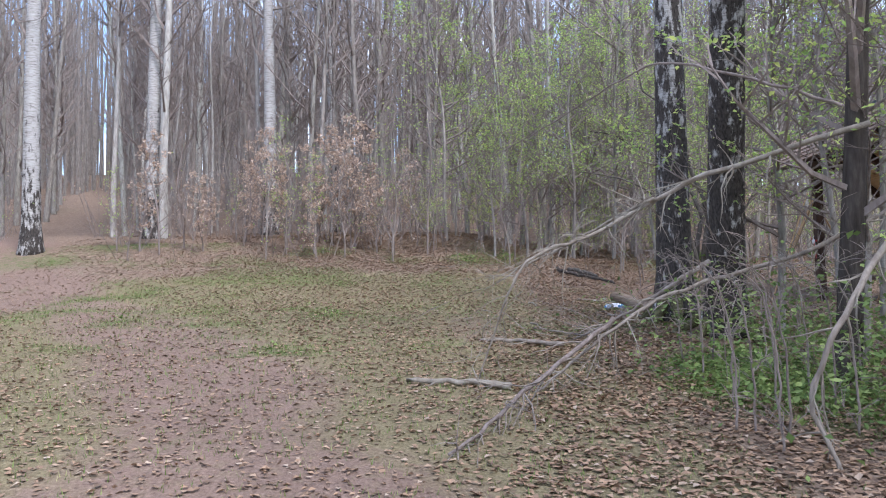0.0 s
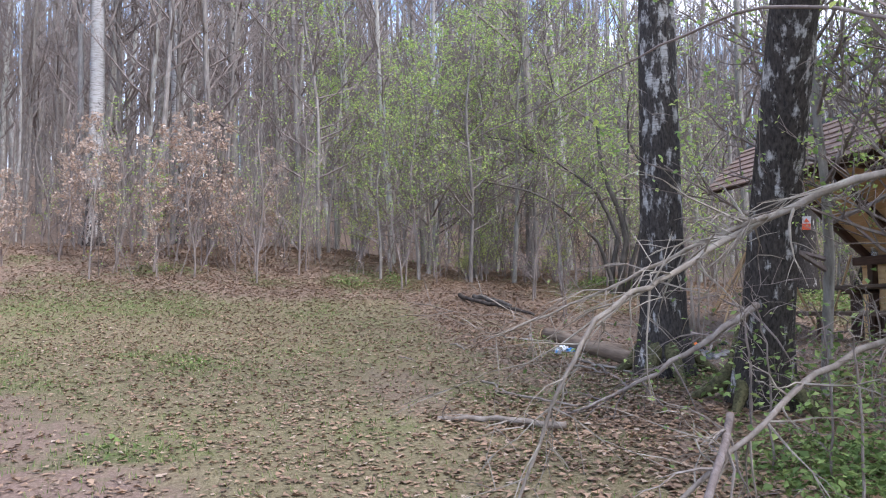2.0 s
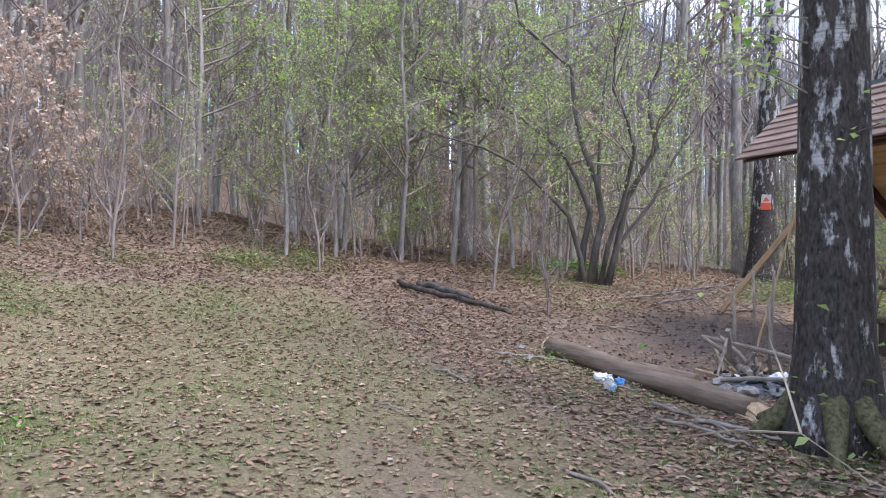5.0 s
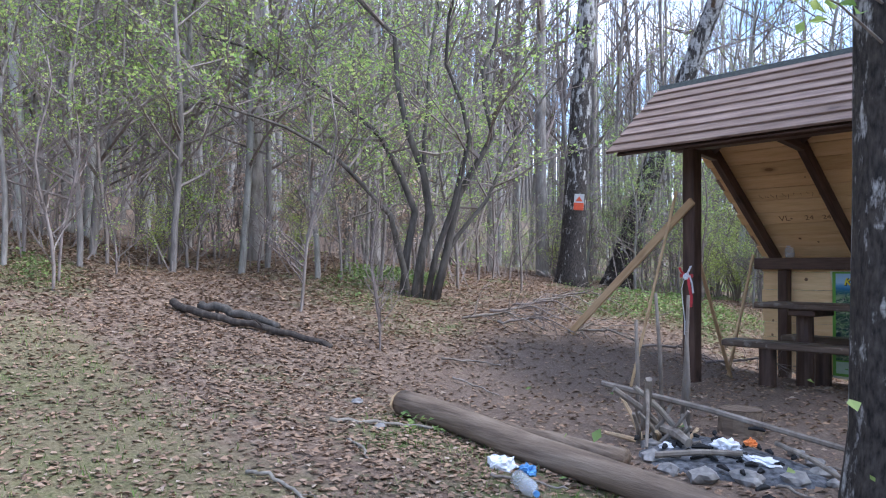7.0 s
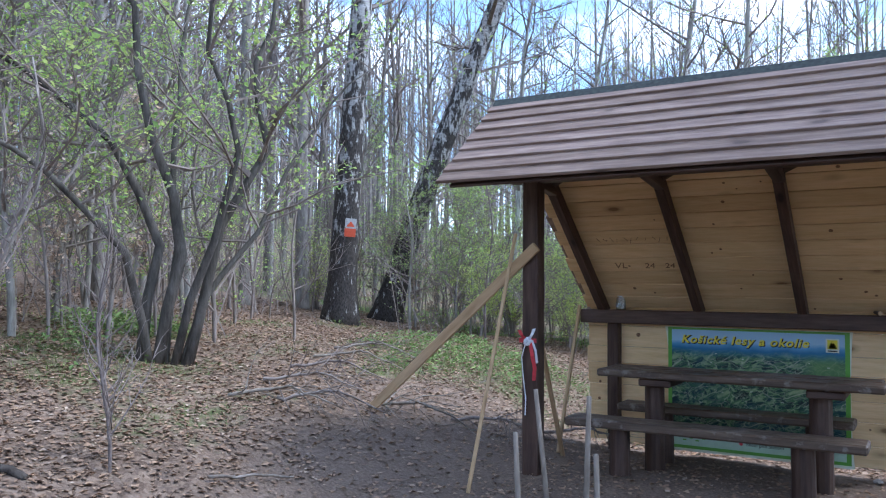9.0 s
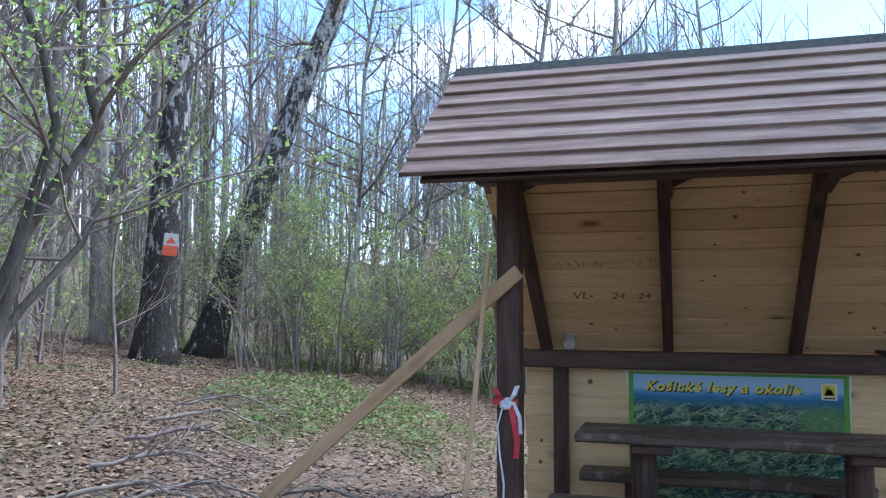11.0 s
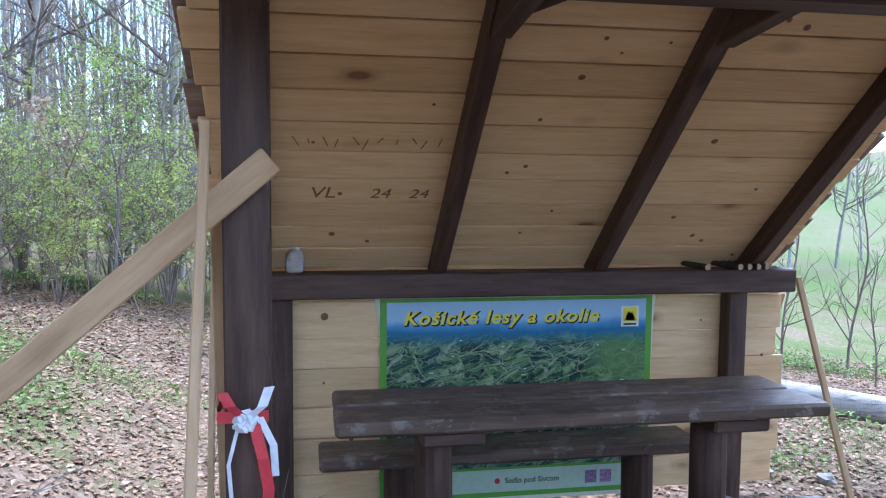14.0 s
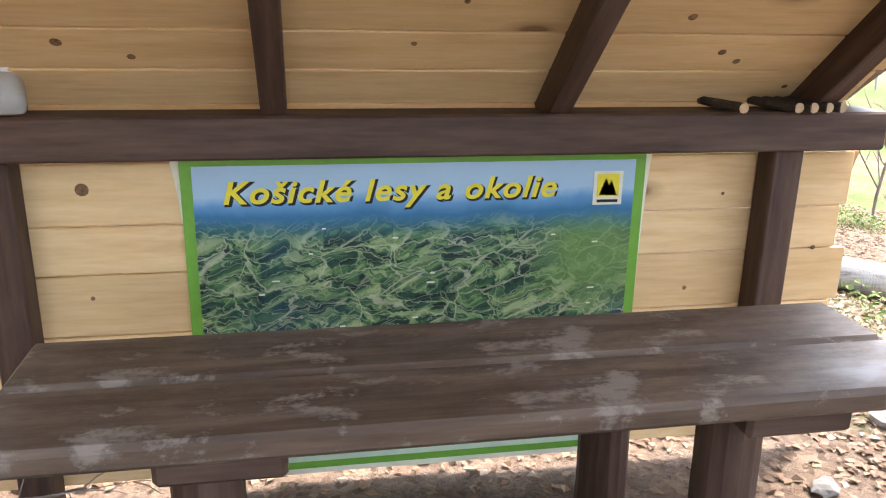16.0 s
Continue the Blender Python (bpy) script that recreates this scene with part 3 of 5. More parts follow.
def shrub_tree():
    """Many-stemmed small tree that forks from the foot."""
    rng = random.Random(77)
    top = tagged(new("multi_stemmed_tree"), "small many-stemmed tree with opening green leaves", "tree")
    stems, twig, leaf = [], Geo(), Geo()
    # each stem: (radius, depth of lean, (across, up) bends)
    for rr, deep, bends in ((.058, .5, ((-.16, 0), (-.03, 1.1), (-.42, 2.1), (-1.3, 2.75), (-2.2, 3.3), (-2.9, 3.5))),
                            (.064, -.6, ((-.02, 0), (.20, 1.0), (-.08, 2.1), (-.32, 3.3), (-1.0, 4.0), (-1.3, 5.0))),
                            (.058, .3, ((.24, 0), (.58, 1.3), (.95, 2.1), (.90, 3.0), (1.08, 3.8), (1.3, 5.2))),
                            (.046, -.9, ((.12, 0), (.45, 1.15), (.72, 2.0), (.35, 2.9), (.55, 4.0), (.2, 5.4))),
                            (.046, 1.0, ((.05, 0), (.15, 1.3), (.10, 2.6), (.28, 3.8), (.05, 5.2))),
                            (.045, -1.2, ((-.05, 0), (-.25, .9), (-.9, 1.7), (-1.7, 2.1), (-2.3, 2.2))),
                            (.04, .7, ((.18, 0), (.5, .7), (1.1, 1.6), (1.6, 2.6), (2.2, 3.2)))):
        n, pts = 10, []
        ph = rng.uniform(0, 6)
        for i in range(n + 1):
            u = i / n * (len(bends) - 1)
            k = min(int(u), len(bends) - 2)
            f = u - k
            f = f * f * (3 - 2 * f) * .5 + f * .5
            ac, up = (bends[k][j] + (bends[k + 1][j] - bends[k][j]) * f for j in (0, 1))
            dp = deep * (i / n) ** 1.2 + .10 * math.sin(ph + i * 1.1) * i / n
            ac += .05 * math.sin(ph * 2 + i * 1.9) * min(1, i / 3)
            pts.append(Vector((.63 * ac - .78 * dp, .78 * ac + .63 * dp, up - (0.2 if i == 0 else 0))))
        rs = [rr * (1 - 0.82 * i / n) for i in range(n + 1)]
        stems.append((pts, rs))
        for b in range(16):
            u = rng.uniform(0.3, 1.0) * n
            k = min(int(u), n - 1)
            p = pts[k].lerp(pts[k + 1], u - k)
            an = rng.uniform(0, 6.28)
            d = Vector((math.cos(an), math.sin(an), rng.uniform(0.05, 0.7))).normalized()
            ln = rng.uniform(0.7, 1.9)
            path = [p]
            for s in range(4):
                d = (d + Vector((rng.uniform(-.3, .3), rng.uniform(-.3, .3), rng.uniform(-.1, .25)))).normalized()
                path.append(path[-1] + d * ln / 4)
            twig.tube(path, [rs[k] * 0.45 * (1 - s * 0.2) + 0.002 for s in range(5)], 4, False)
            for t in range(9):
                q = path[rng.randint(1, 4)]
                d3 = (d + Vector((rng.uniform(-1, 1), rng.uniform(-1, 1), rng.uniform(-.4, .8)))).normalized()
                e = q + d3 * rng.uniform(0.2, 0.6)
                twig.tube([q, q.lerp(e, 0.5) + Vector((0, 0, .03)), e], [0.006, 0.004, 0.0015], 3, False)
                for f in range(7):
                    leaf.leaf(q.lerp(e, rng.random()) + Vector((rng.gauss(0, .05), rng.gauss(0, .05), rng.gauss(0, .04))), rng.uniform(.03, .065), rng, .3)
    for pts, rs in stems:
        part("stem", Geo().tube(pts, rs, 8), M_STEM, top, smooth=True)
    tagged(part("twig_spray", twig, M_TWIG, top), kind="stuff")
    part("foliage", leaf, M_LEAF, top)
    top.location = (-4.1, -2.75, height(-4.1, -2.75))


shrub_tree()

# tall thin poles of the wood, eight kinds repeated
rng = random.Random(4)
POLES = []
for k in range(9):
    g = grow_tree(100 + k, rng.uniform(13, 18), rng.uniform(0.06, 0.135), 0.14 + 0.06 * (k % 4), 34, 270, 0.75, (rng.uniform(-.9, .9), rng.uniform(-.9, .9)), 0.16, 1.1, 7, leaves=0, forks=1)
    POLES.append(tree("forest_tree", "tall thin bare tree of the wood", "tree", "thin trees of the wood", g, ((M_BARK, M_BARKPALE)[k % 2], M_TWIG, M_LEAF), (-16 - k * 1.7, 3.0 - 2.1 * k), k))
AIRY = []
for k in range(3):
    g = grow_tree(400 + k, rng.uniform(10, 13), rng.uniform(0.06, 0.09), 0.22, 30, 420, 1.35, (rng.uniform(-1, 1), rng.uniform(-1, 1)), 0.25, 0.45, 7, leaves=1500, leaf_size=0.05)
    AIRY.append(tree("birch_tree", "slender airy birch with sprouting leaves", "tree", "airy birches behind the shelter", g, (M_BARKPALE, M_TWIG, M_LEAF), ((-2.6, 9.0), (0.6, 10.5), (-6.0, 8.2))[k], k))
GREENS = []
for k in range(4):
    g = grow_tree(200 + k, rng.uniform(5.0, 7.5), 0.045, 0.18, 26, 260, 1.35, (rng.uniform(-.7, .7), rng.uniform(-.7, .7)), 0.2, 0.45, 6, leaves=1900, leaf_size=0.058)
    GREENS.append(tree("young_tree", "young understorey tree with fresh green leaves", "tree", "green understorey trees", g, (M_BARK, M_TWIG, M_LEAF), ((-8.2, -6.2), (-9.4, -3.6), (-7.0, -8.3), (-10.5, -7.6))[k], k))
SAPS = []
for k in range(6):
    g = grow_tree(300 + k, rng.uniform(2.2, 4.2), 0.02, 0.10, 16, 110, 1.3, (rng.uniform(-.5, .5), rng.uniform(-.5, .5)), 0.14, 0.9, 5,
                  leaves=(0, 60, 300, 0, 650, 500)[k], leaf_size=(.05, .05, .05, .05, .075, .05)[k], forks=1)
    SAPS.append(tree("sapling", "thin bare brown sapling among the leaves" if k in (0, 1, 3) else "thin sapling with sparse leaves", "sapling", "saplings at the wood's edge", g,
                     (M_TWIG, M_TWIG, M_LEAF if k in (2, 5) else M_DRYLEAF), ((-6.0, -6.9), (-5.6, -8.8), (-6.2, -4.9), (-5.0, -9.6), (-6.6, -11.2), (-7.4, -1.5))[k], k))


def open_ground(x, y):
    """True on the clearing, the path, the meadow and round the shelter, where no tree grows."""
    if x > -5.2 and y < -1.2 and x < 13.5 and y > -16.5 and not (x < -3.4 and y > -3.6):
        return True
    if -3.2 < x < 5.0 and y < 4.6 and y > -16:
        return True
    if x > 1.6 and 2.0 < y < 30 and x - 1.6 > (y - 3) * 0.12:
        return True
    if x < -3 and abs(y + 17.3 - (x + 3.4) * 0.35) < 1.1 and x > -34:
        return True
    if -8.2 < x < -3.0 and abs((x - 0.2) * 0.815 + (y + 6.4) * 0.58) < 0.95 and y < 6:
        return True
    return math.hypot(x + 6.8, y - 3.4) < 1.3 or math.hypot(x + 4.1, y + 2.7) < 1.0


def scatter(kinds, count, box, gap, smin, smax, seed, thin=None):
    r2, placed, tries = random.Random(seed), [], 0
    while len(placed) < count and tries < count * 60:
        tries += 1
        x, y = r2.uniform(box[0], box[1]), r2.uniform(box[2], box[3])
        if open_ground(x, y) or (thin and not thin(x, y)) or any((x - a) ** 2 + (y - b) ** 2 < gap * gap for a, b in placed):
            continue
        placed.append((x, y))
        stand(kinds[r2.randrange(len(kinds))], x, y, r2.uniform(0, 6.28), r2.uniform(smin, smax), (r2.gauss(0, .03), r2.gauss(0, .03)))


scatter(POLES, 225, (-30, -7.4, -30, 12), 0.6, 0.6, 1.15, 1)
scatter(POLES, 12, (-22, -3, 8.0, 26), 1.4, 0.45, 0.75, 2)
scatter(AIRY, 20, (-16, 1.5, 7.5, 24), 1.5, 0.6, 1.0, 12)
scatter(POLES, 28, (3.8, 16, -5.0, 1.6), 1.1, 0.7, 1.2, 3, lambda x, y: x > 5.5 or y > -3.6)
scatter(POLES, 40, (-6, 30, -36, -17), 1.5, 0.8, 1.2, 4)
scatter(AIRY, 16, (12, 34, 6, 40), 2.0, 0.8, 1.2, 5)
scatter(GREENS, 10, (-14, -6.6, -9, 1), 1.3, 0.7, 1.15, 6)
scatter(GREENS, 44, (-9, 1.2, 4.8, 13), 0.7, 0.4, 0.75, 7)
scatter(SAPS, 95, (-12, -4.6, -17, 3), 0.4, 0.55, 1.15, 8)
scatter(SAPS, 60, (-10, 1.4, 3.8, 12), 0.4, 0.5, 1.1, 9)
for x, y, s in ((-6.3, -10.6, 1.0), (-6.9, -11.6, 1.15), (-7.6, -12.4, 1.1), (-6.2, -12.2, .8), (-7.8, -10.2, 1.1), (-6.6, -13.4, .9), (-5.4, -11.4, .6), (-8.6, -11.3, 1.2), (-8.9, -13.6, 1.1), (-5.8, -10.0, .7), (-7.2, -9.2, .9)):
    stand(SAPS[4], x, y, x * 5 + y, s)
for i, (x, y, s) in enumerate(((-5.6, -6.4, .8), (-5.7, -5.3, .9), (-5.9, -4.3, 1.0), (-5.4, -3.4, .8), (-6.6, -6.0, 1.05), (-6.8, -4.9, 1.1), (-6.5, -3.6, 1.0), (-5.5, -7.2, .65), (-6.3, -2.4, .9))):
    stand(GREENS[i % 4], x, y, i * 1.9, s)
stand(GREENS[1], 4.9, -4.4, 0.6, 0.8)
stand(GREENS[2], 4.3, -3.6, 2.6, 0.95)
stand(GREENS[0], 6.4, -3.4, 4.2, 0.9)
stand(GREENS[3], 4.1, -4.7, 1.1, 1.0)
stand(GREENS[2], 5.7, -4.6, 3.3, 0.8)
stand(GREENS[1], 7.9, -4.6, 1.3, 0.75)
stand(GREENS[0], 9.0, -5.0, 5.3, 0.6)
for x, y, k, s in ((-2.3, -4.55, 0, .55), (-3.6, -4.7, 1, .7), (-2.15, -4.65, 3, .5), (-3.75, -4.6, 1, .75), (-4.9, -6.8, 3, .7), (-4.45, -6.95, 0, .8), (-4.7, -1.5, 0, 1.1), (-4.6, -0.3, 3, .8), (-8.6, 2.4, 0, 1.3)):
    stand(SAPS[k], x, y, x * 3, s)
for x, y, k, s in ((4.9, 4.6, 0, .7), (5.8, 5.2, 3, .8), (6.6, 4.4, 0, .6), (5.3, 6.5, 1, .8), (7.4, 6.0, 3, .9), (4.3, 5.8, 3, .7)):
    stand(SAPS[k], x, y, x * 7, s)


def leafy_bush(seed, high, leaves):
    """A many-stemmed bush: arching stems, side twigs, small spring leaves."""
    r9 = random.Random(seed)
    top = tagged(new("bush"), "loose bush with small yellow-green spring leaves", "bush", "leafy bushes at the wood's edge")
    twig, leaf, tips = Geo(), Geo(), []
    for i in range(9):
        an, out, hh = r9.uniform(0, 6.28), r9.uniform(.15, .55) * high, high * r9.uniform(.6, 1.05)
        pts = [Vector((math.cos(an) * out * (k / 5) ** 1.4 + r9.gauss(0, .03), math.sin(an) * out * (k / 5) ** 1.4 + r9.gauss(0, .03), hh * (k / 5) ** .9 - (.08 if k == 0 else 0))) for k in range(6)]
        part("stem", Geo().tube(pts, [.016 * (1 - k * .15) for k in range(6)], 5), M_TWIG, top)
        for b in range(12):
            k = r9.randint(1, 4)
            a = pts[k].lerp(pts[k + 1], r9.random())
            d = Vector((r9.uniform(-1, 1), r9.uniform(-1, 1), r9.uniform(-.1, .7))).normalized() * r9.uniform(.25, .7)
            c = a + d
            twig.tube([a, a.lerp(c, .5) + Vector((0, 0, .03)), c], [.006, .004, .0015], 3, False)
            tips.append((a, c))
    for i in range(leaves):
        a, c = tips[r9.randrange(len(tips))]
        leaf.leaf(a.lerp(c, r9.uniform(.2, 1.1)) + Vector((r9.gauss(0, .05), r9.gauss(0, .05), r9.gauss(0, .04))), r9.uniform(.025, .06), r9, .3)
    tagged(part("twig_spray", twig, M_TWIG, top), kind="stuff")
    part("foliage", leaf, M_SPRING, top)
    return top


BUSHES = []
for k, (x, y) in enumerate(((-3.6, 6.1), (-2.2, 6.6), (-5.2, 6.9))):
    ob = leafy_bush(700 + k, (2.2, 2.7, 1.8)[k], (2600, 3000, 1800)[k])
    ob.matrix_basis = Matrix.Translation((x, y, height(x, y) - .02))
    BUSHES.append(ob)
for i, (x, y, sc) in enumerate(((-1.2, 6.0, .9), (-3.0, 7.6, 1.1), (-4.4, 7.8, 1.0), (-6.1, 7.6, 1.1), (-1.6, 8.4, 1.2), (-0.2, 7.2, .9), (-5.0, 5.2, .7), (-3.2, 5.3, .6), (-9.2, 5.5, 1.0), (-7.3, 8.6, 1.2), (-10.5, 3.2, 1.0),
                                (-6.4, -5.2, .6), (-7.2, -7.4, .7), (-6.1, -3.3, .5), (-8.4, -4.2, .9), (-7.9, -9.0, .6))):
    stand(BUSHES[i % 3], x, y, i * 2.1, sc)


def far_wood():
    """Trunks of the deep wood, past counting."""
    r2, g = random.Random(31), Geo()
    n = 0
    while n < 3000:
        x, y = r2.uniform(-75, 20), r2.uniform(-60, 60)
        if (x > -28 and y < 24) or (y > 14 and x > -40 and r2.random() < 0.5) or open_ground(x, y) or (x > -4 and y < 20):
            continue
        n += 1
        z, h, r = height(x, y), r2.uniform(12, 19), r2.uniform(0.05, 0.13)
        lx, ly = r2.gauss(0, .5), r2.gauss(0, .5)
        g.tube([(x, y, z - .2), (x + lx * .4, y + ly * .4, z + h * .5), (x + lx, y + ly, z + h)], [r, r * .7, .015], 5, False)
        for b in range(14):
            u = r2.uniform(.2, .97)
            an = r2.uniform(0, 6.28)
            ln = r2.uniform(.8, 2.2)
            p = Vector((x + lx * u, y + ly * u, z + h * u))
            q = p + Vector((math.cos(an) * ln * .6, math.sin(an) * ln * .6, ln))
            g.tube([p, q], [.025, .006], 3, False)
    ob = part("far_trees", g, M_BARK)
    tagged(ob, "dense bare trunks deep in the spring wood", "trees", kind="stuff")


far_wood()


def brush():
    """Thin stems of undergrowth below the wood, past counting."""
    r2, g, dry, green = random.Random(66), Geo(), Geo(), Geo()
    n = 0
    while n < 6000:
        if n % 3:
            x, y = -5.2 - abs(r2.gauss(0, 9)), r2.uniform(-30, 10)
        else:
            x, y = r2.uniform(-22, 2.5), 5.0 + abs(r2.gauss(0, 7))
        if open_ground(x, y):
            continue
        n += 1
        if noise.noise((x * .55, y * .55, 8)) + r2.uniform(-.35, .35) < 0.02:
            continue
        z, h = height(x, y), 0.35 + 2.4 * r2.random() ** 2
        lx, ly = r2.gauss(0, .55) * h, r2.gauss(0, .55) * h
        r = .004 + h * .0028
        p1, p2 = Vector((x + lx * .35, y + ly * .35, z + h * .55)), Vector((x + lx, y + ly, z + h))
        g.tube([(x, y, z - .05), p1, p2], [r, r * .7, .002], 3, False)
        for b in range(4):
            u = r2.uniform(.1, 1)
            p = p1.lerp(p2, u) if r2.random() < .6 else Vector((x, y, z)).lerp(p1, .3 + .7 * u)
            q = p + Vector((r2.uniform(-.5, .5), r2.uniform(-.5, .5), r2.uniform(.05, .5))) * h * .3
            g.tube([p, q], [r * .45, .0015], 3, False)
            k = noise.noise((x * .25, y * .25, 4))
            for f in range(2):
                if k > .12 and r2.random() < .5 and h < 2.2:
                    dry.leaf(p.lerp(q, r2.random()), r2.uniform(.04, .08), r2, .3)
                elif (k < -.05 or y > 4.5) and r2.random() < .75:
                    green.leaf(p.lerp(q, r2.random()), r2.uniform(.03, .065), r2, .3)
    tagged(part("undergrowth", g, M_TWIG), "dense thin bare stems below the trees", "undergrowth", kind="stuff")
    tagged(part("dry_leaves", dry, M_DRYLEAF), "pale dry leaves still hanging on low twigs", "leaves", kind="stuff")
    tagged(part("young_leaves", green, M_LEAF), "fresh green leaves on the undergrowth", "leaves", kind="stuff")


brush()


# ---- leaf litter, grass, low plants ----
def litter():
    r2, g, gr, low = random.Random(12), Geo(), Geo(), Geo()
    n = 0
    while n < 270000:
        x, y = r2.uniform(-11, 11), r2.uniform(-18, 7)
        if r2.random() > (0.22 + 0.78 * smooth01(-17, -9.5, y)) * (0.35 + 0.65 * smooth01(-11, -5, x)):
            continue
        d, t, gn, pk = zones(x, y)
        w = 1.0 - 0.85 * min(1, max(0, d)) - 0.55 * min(1, max(0, t)) - 0.45 * min(1, max(0, pk))
        bed = smooth01(-8.9, -7.5, y + 0.7 * noise.noise((x * 1.3, y * 1.3, 2.0)) + 0.1 * min(0, x - 6)) * smooth01(-4, -5.5, y) * smooth01(2.2, 3.6, x)
        w = max(w, bed)
        if -1.0 < x < 2.4 and -2 < y < 0.1:
            w *= 0.15
        if r2.random() > max(0.3, w):
            continue
        n += 1
        big = 1.0 + 0.3 * bed * r2.random()
        g.leaf((x, y, height(x, y) + r2.uniform(0.002, 0.014) * big), r2.uniform(0.025, 0.062) * big, r2, 0.9)
    tagged(part("fallen_leaves", g, M_LITTER), "dry brown leaves lying on the ground", "leaves", kind="stuff")
    n = 0
    while n < 30000:
        x, y = r2.uniform(-8, 11), r2.uniform(-16, 7)
        d, t, gn, pk = zones(x, y)
        if r2.random() > max(0, gn - 0.35) * 1.5 + max(0, t) * 0.10:
            continue
        n += 1
        z = height(x, y)
        for b in range(2):
            h, an = r2.uniform(0.015, 0.055), r2.uniform(0, 6.28)
            dx, dy = math.cos(an), math.sin(an)
            px, py = x + r2.uniform(-.03, .03), y + r2.uniform(-.03, .03)
            gr.add([(px - dy * .004, py + dx * .004, z - .005), (px + dy * .004, py - dx * .004, z - .005), (px + dx * h * .6, py + dy * h * .6, z + h)], [(0, 1, 2)])
    tagged(part("grass", gr, M_GRASS), "short thin grass tufts among the leaves", "grass", kind="stuff")
    n = 0
    while n < 12000:
        x, y = r2.uniform(-7, 10), r2.uniform(-14, 7)
        gn = zones(x, y)[2]
        if r2.random() > max(0, gn - 0.5) * 2:
            continue
        n += 1
        low.leaf((x, y, height(x, y) + r2.uniform(0.02, 0.14)), r2.uniform(0.03, 0.07), r2, 0.5)
    tagged(part("ground_herbs", low, M_BRAMBLE), "small green herbs growing through the litter", "herbs", kind="stuff")


litter()


# ---- shelter ----
shelter = tagged(new("picnic_shelter"), "open timber shelter with board roof and rear panel wall", "shelter")


def slanted(name, a, b, wide, thick, mat, parent, side=(1, 0, 0), bevel=0.005, label=""):
    """A squared timber from a to b; wide along side, thick across it."""
    a, b = Vector(a), Vector(b)
    zax = (b - a).normalized()
    xax = (Vector(side) - zax * Vector(side).dot(zax)).normalized()
    yax = zax.cross(xax)
    m = Matrix((xax, yax, zax)).transposed().to_4x4()
    m.translation = (a + b) / 2
    ln = (b - a).length
    return bevelled(name, (-wide / 2, -thick / 2, -ln / 2), (wide / 2, thick / 2, ln / 2), mat, parent, bevel, m, label)


X0, X1 = -0.88, 2.44
RIDGE = (-1.955, 2.95)
EAVE = (-2.735, 2.20)
FOOT = (0.14, 1.20)
for px in (-0.62, 2.05):
    bevelled("front_post", (px - .068, -1.93, -0.35), (px + .068, -1.79, 2.86), M_STAINZ, shelter, 0.008)
for px in (-0.57, 2.02):
    bevelled("rear_post", (px - .056, -0.115, -0.35), (px + .056, -0.004, 1.096), M_STAINZ, shelter, 0.006)
bevelled("rear_beam", (X0 - .02, -0.15, 1.098), (2.36, 0.03, 1.232), M_STAINX, shelter, 0.008)
bevelled("front_beam", (X0 + .06, -1.95, 2.30), (X1 - .06, -1.79, 2.42), M_STAINX, shelter, 0.008)
bevelled("ridge_beam", (X0 + .06, -2.0, 2.76), (X1 - .06, -1.90, 2.87), M_STAINX, shelter, 0.008)
SL = Vector((0, FOOT[0] - RIDGE[0], FOOT[1] - RIDGE[1])).normalized()
UPN = Vector((0, -SL.z, SL.y))
for rx in (-0.685, 0.262, 1.17, 2.10):
    a = Vector((rx, RIDGE[0], RIDGE[1])) - UPN * 0.085
    b = Vector((rx, 0.06, 0)) * 1
    u = (0.06 - RIDGE[0]) / SL.y
    b = a + SL * u
    slanted("rafter", a, b, 0.078, 0.12, M_STAINZ, shelter)
    f = Vector((0, EAVE[0] - RIDGE[0], EAVE[1] - RIDGE[1])).normalized()
    fa = Vector((rx, RIDGE[0] - .02, RIDGE[1] - 0.11))
    slanted("front_rafter", fa, fa + f * 0.86, 0.085, 0.1, M_STAINZ, shelter)
for rx in (-0.67, 0.277, 1.185):
    slanted("knee_brace", (rx + .02, -1.42, 2.36), (rx + .50, -1.74, 2.52), 0.07, 0.09, M_STAINZ, shelter)
    slanted("collar", (rx, -1.35, 2.30), (rx, -1.86, 2.36), 0.08, 0.1, M_STAINZ, shelter)
# rear wall boards
zb, k = -0.075, 0
WIDTHS = (0.185, 0.2, 0.175, 0.215, 0.165, 0.205, 0.11)
for w in WIDTHS:
    jl, jr = (0.03, 0.0, 0.045, 0.02, 0.0, 0.03, 0.01)[k], (0.0, 0.04, 0.015, 0.05, 0.0, 0.025, 0.02)[k]
    bevelled("wall_board", (X0 + jl * 0.6, 0.0, zb), (2.34 + jr, 0.026, zb + w - 0.004), M_PINE, shelter, 0.004)
    zb += w
    k += 1
# underside boards of the long slope
n = 15
base = Vector((0, RIDGE[0], RIDGE[1])) - UPN * 0.022
length = (0.20 - RIDGE[0]) / SL.y
for i in range(n):
    a = base + SL * (length * i / n)
    b = base + SL * (length * (i + 1) / n - 0.009)
    mid = (a + b) / 2
    m = Matrix((Vector((1, 0, 0)), SL, Vector((1, 0, 0)).cross(SL))).transposed().to_4x4()
    jit = ((i * 7) % 5) * 0.012
    m.translation = mid
    bevelled("roof_board", (X0 - .02 + jit - 0, -(b - a).length / 2, -0.012), (X1 - .14 + jit * 0.6, (b - a).length / 2, 0.012), M_PINE, shelter, 0.003, m)
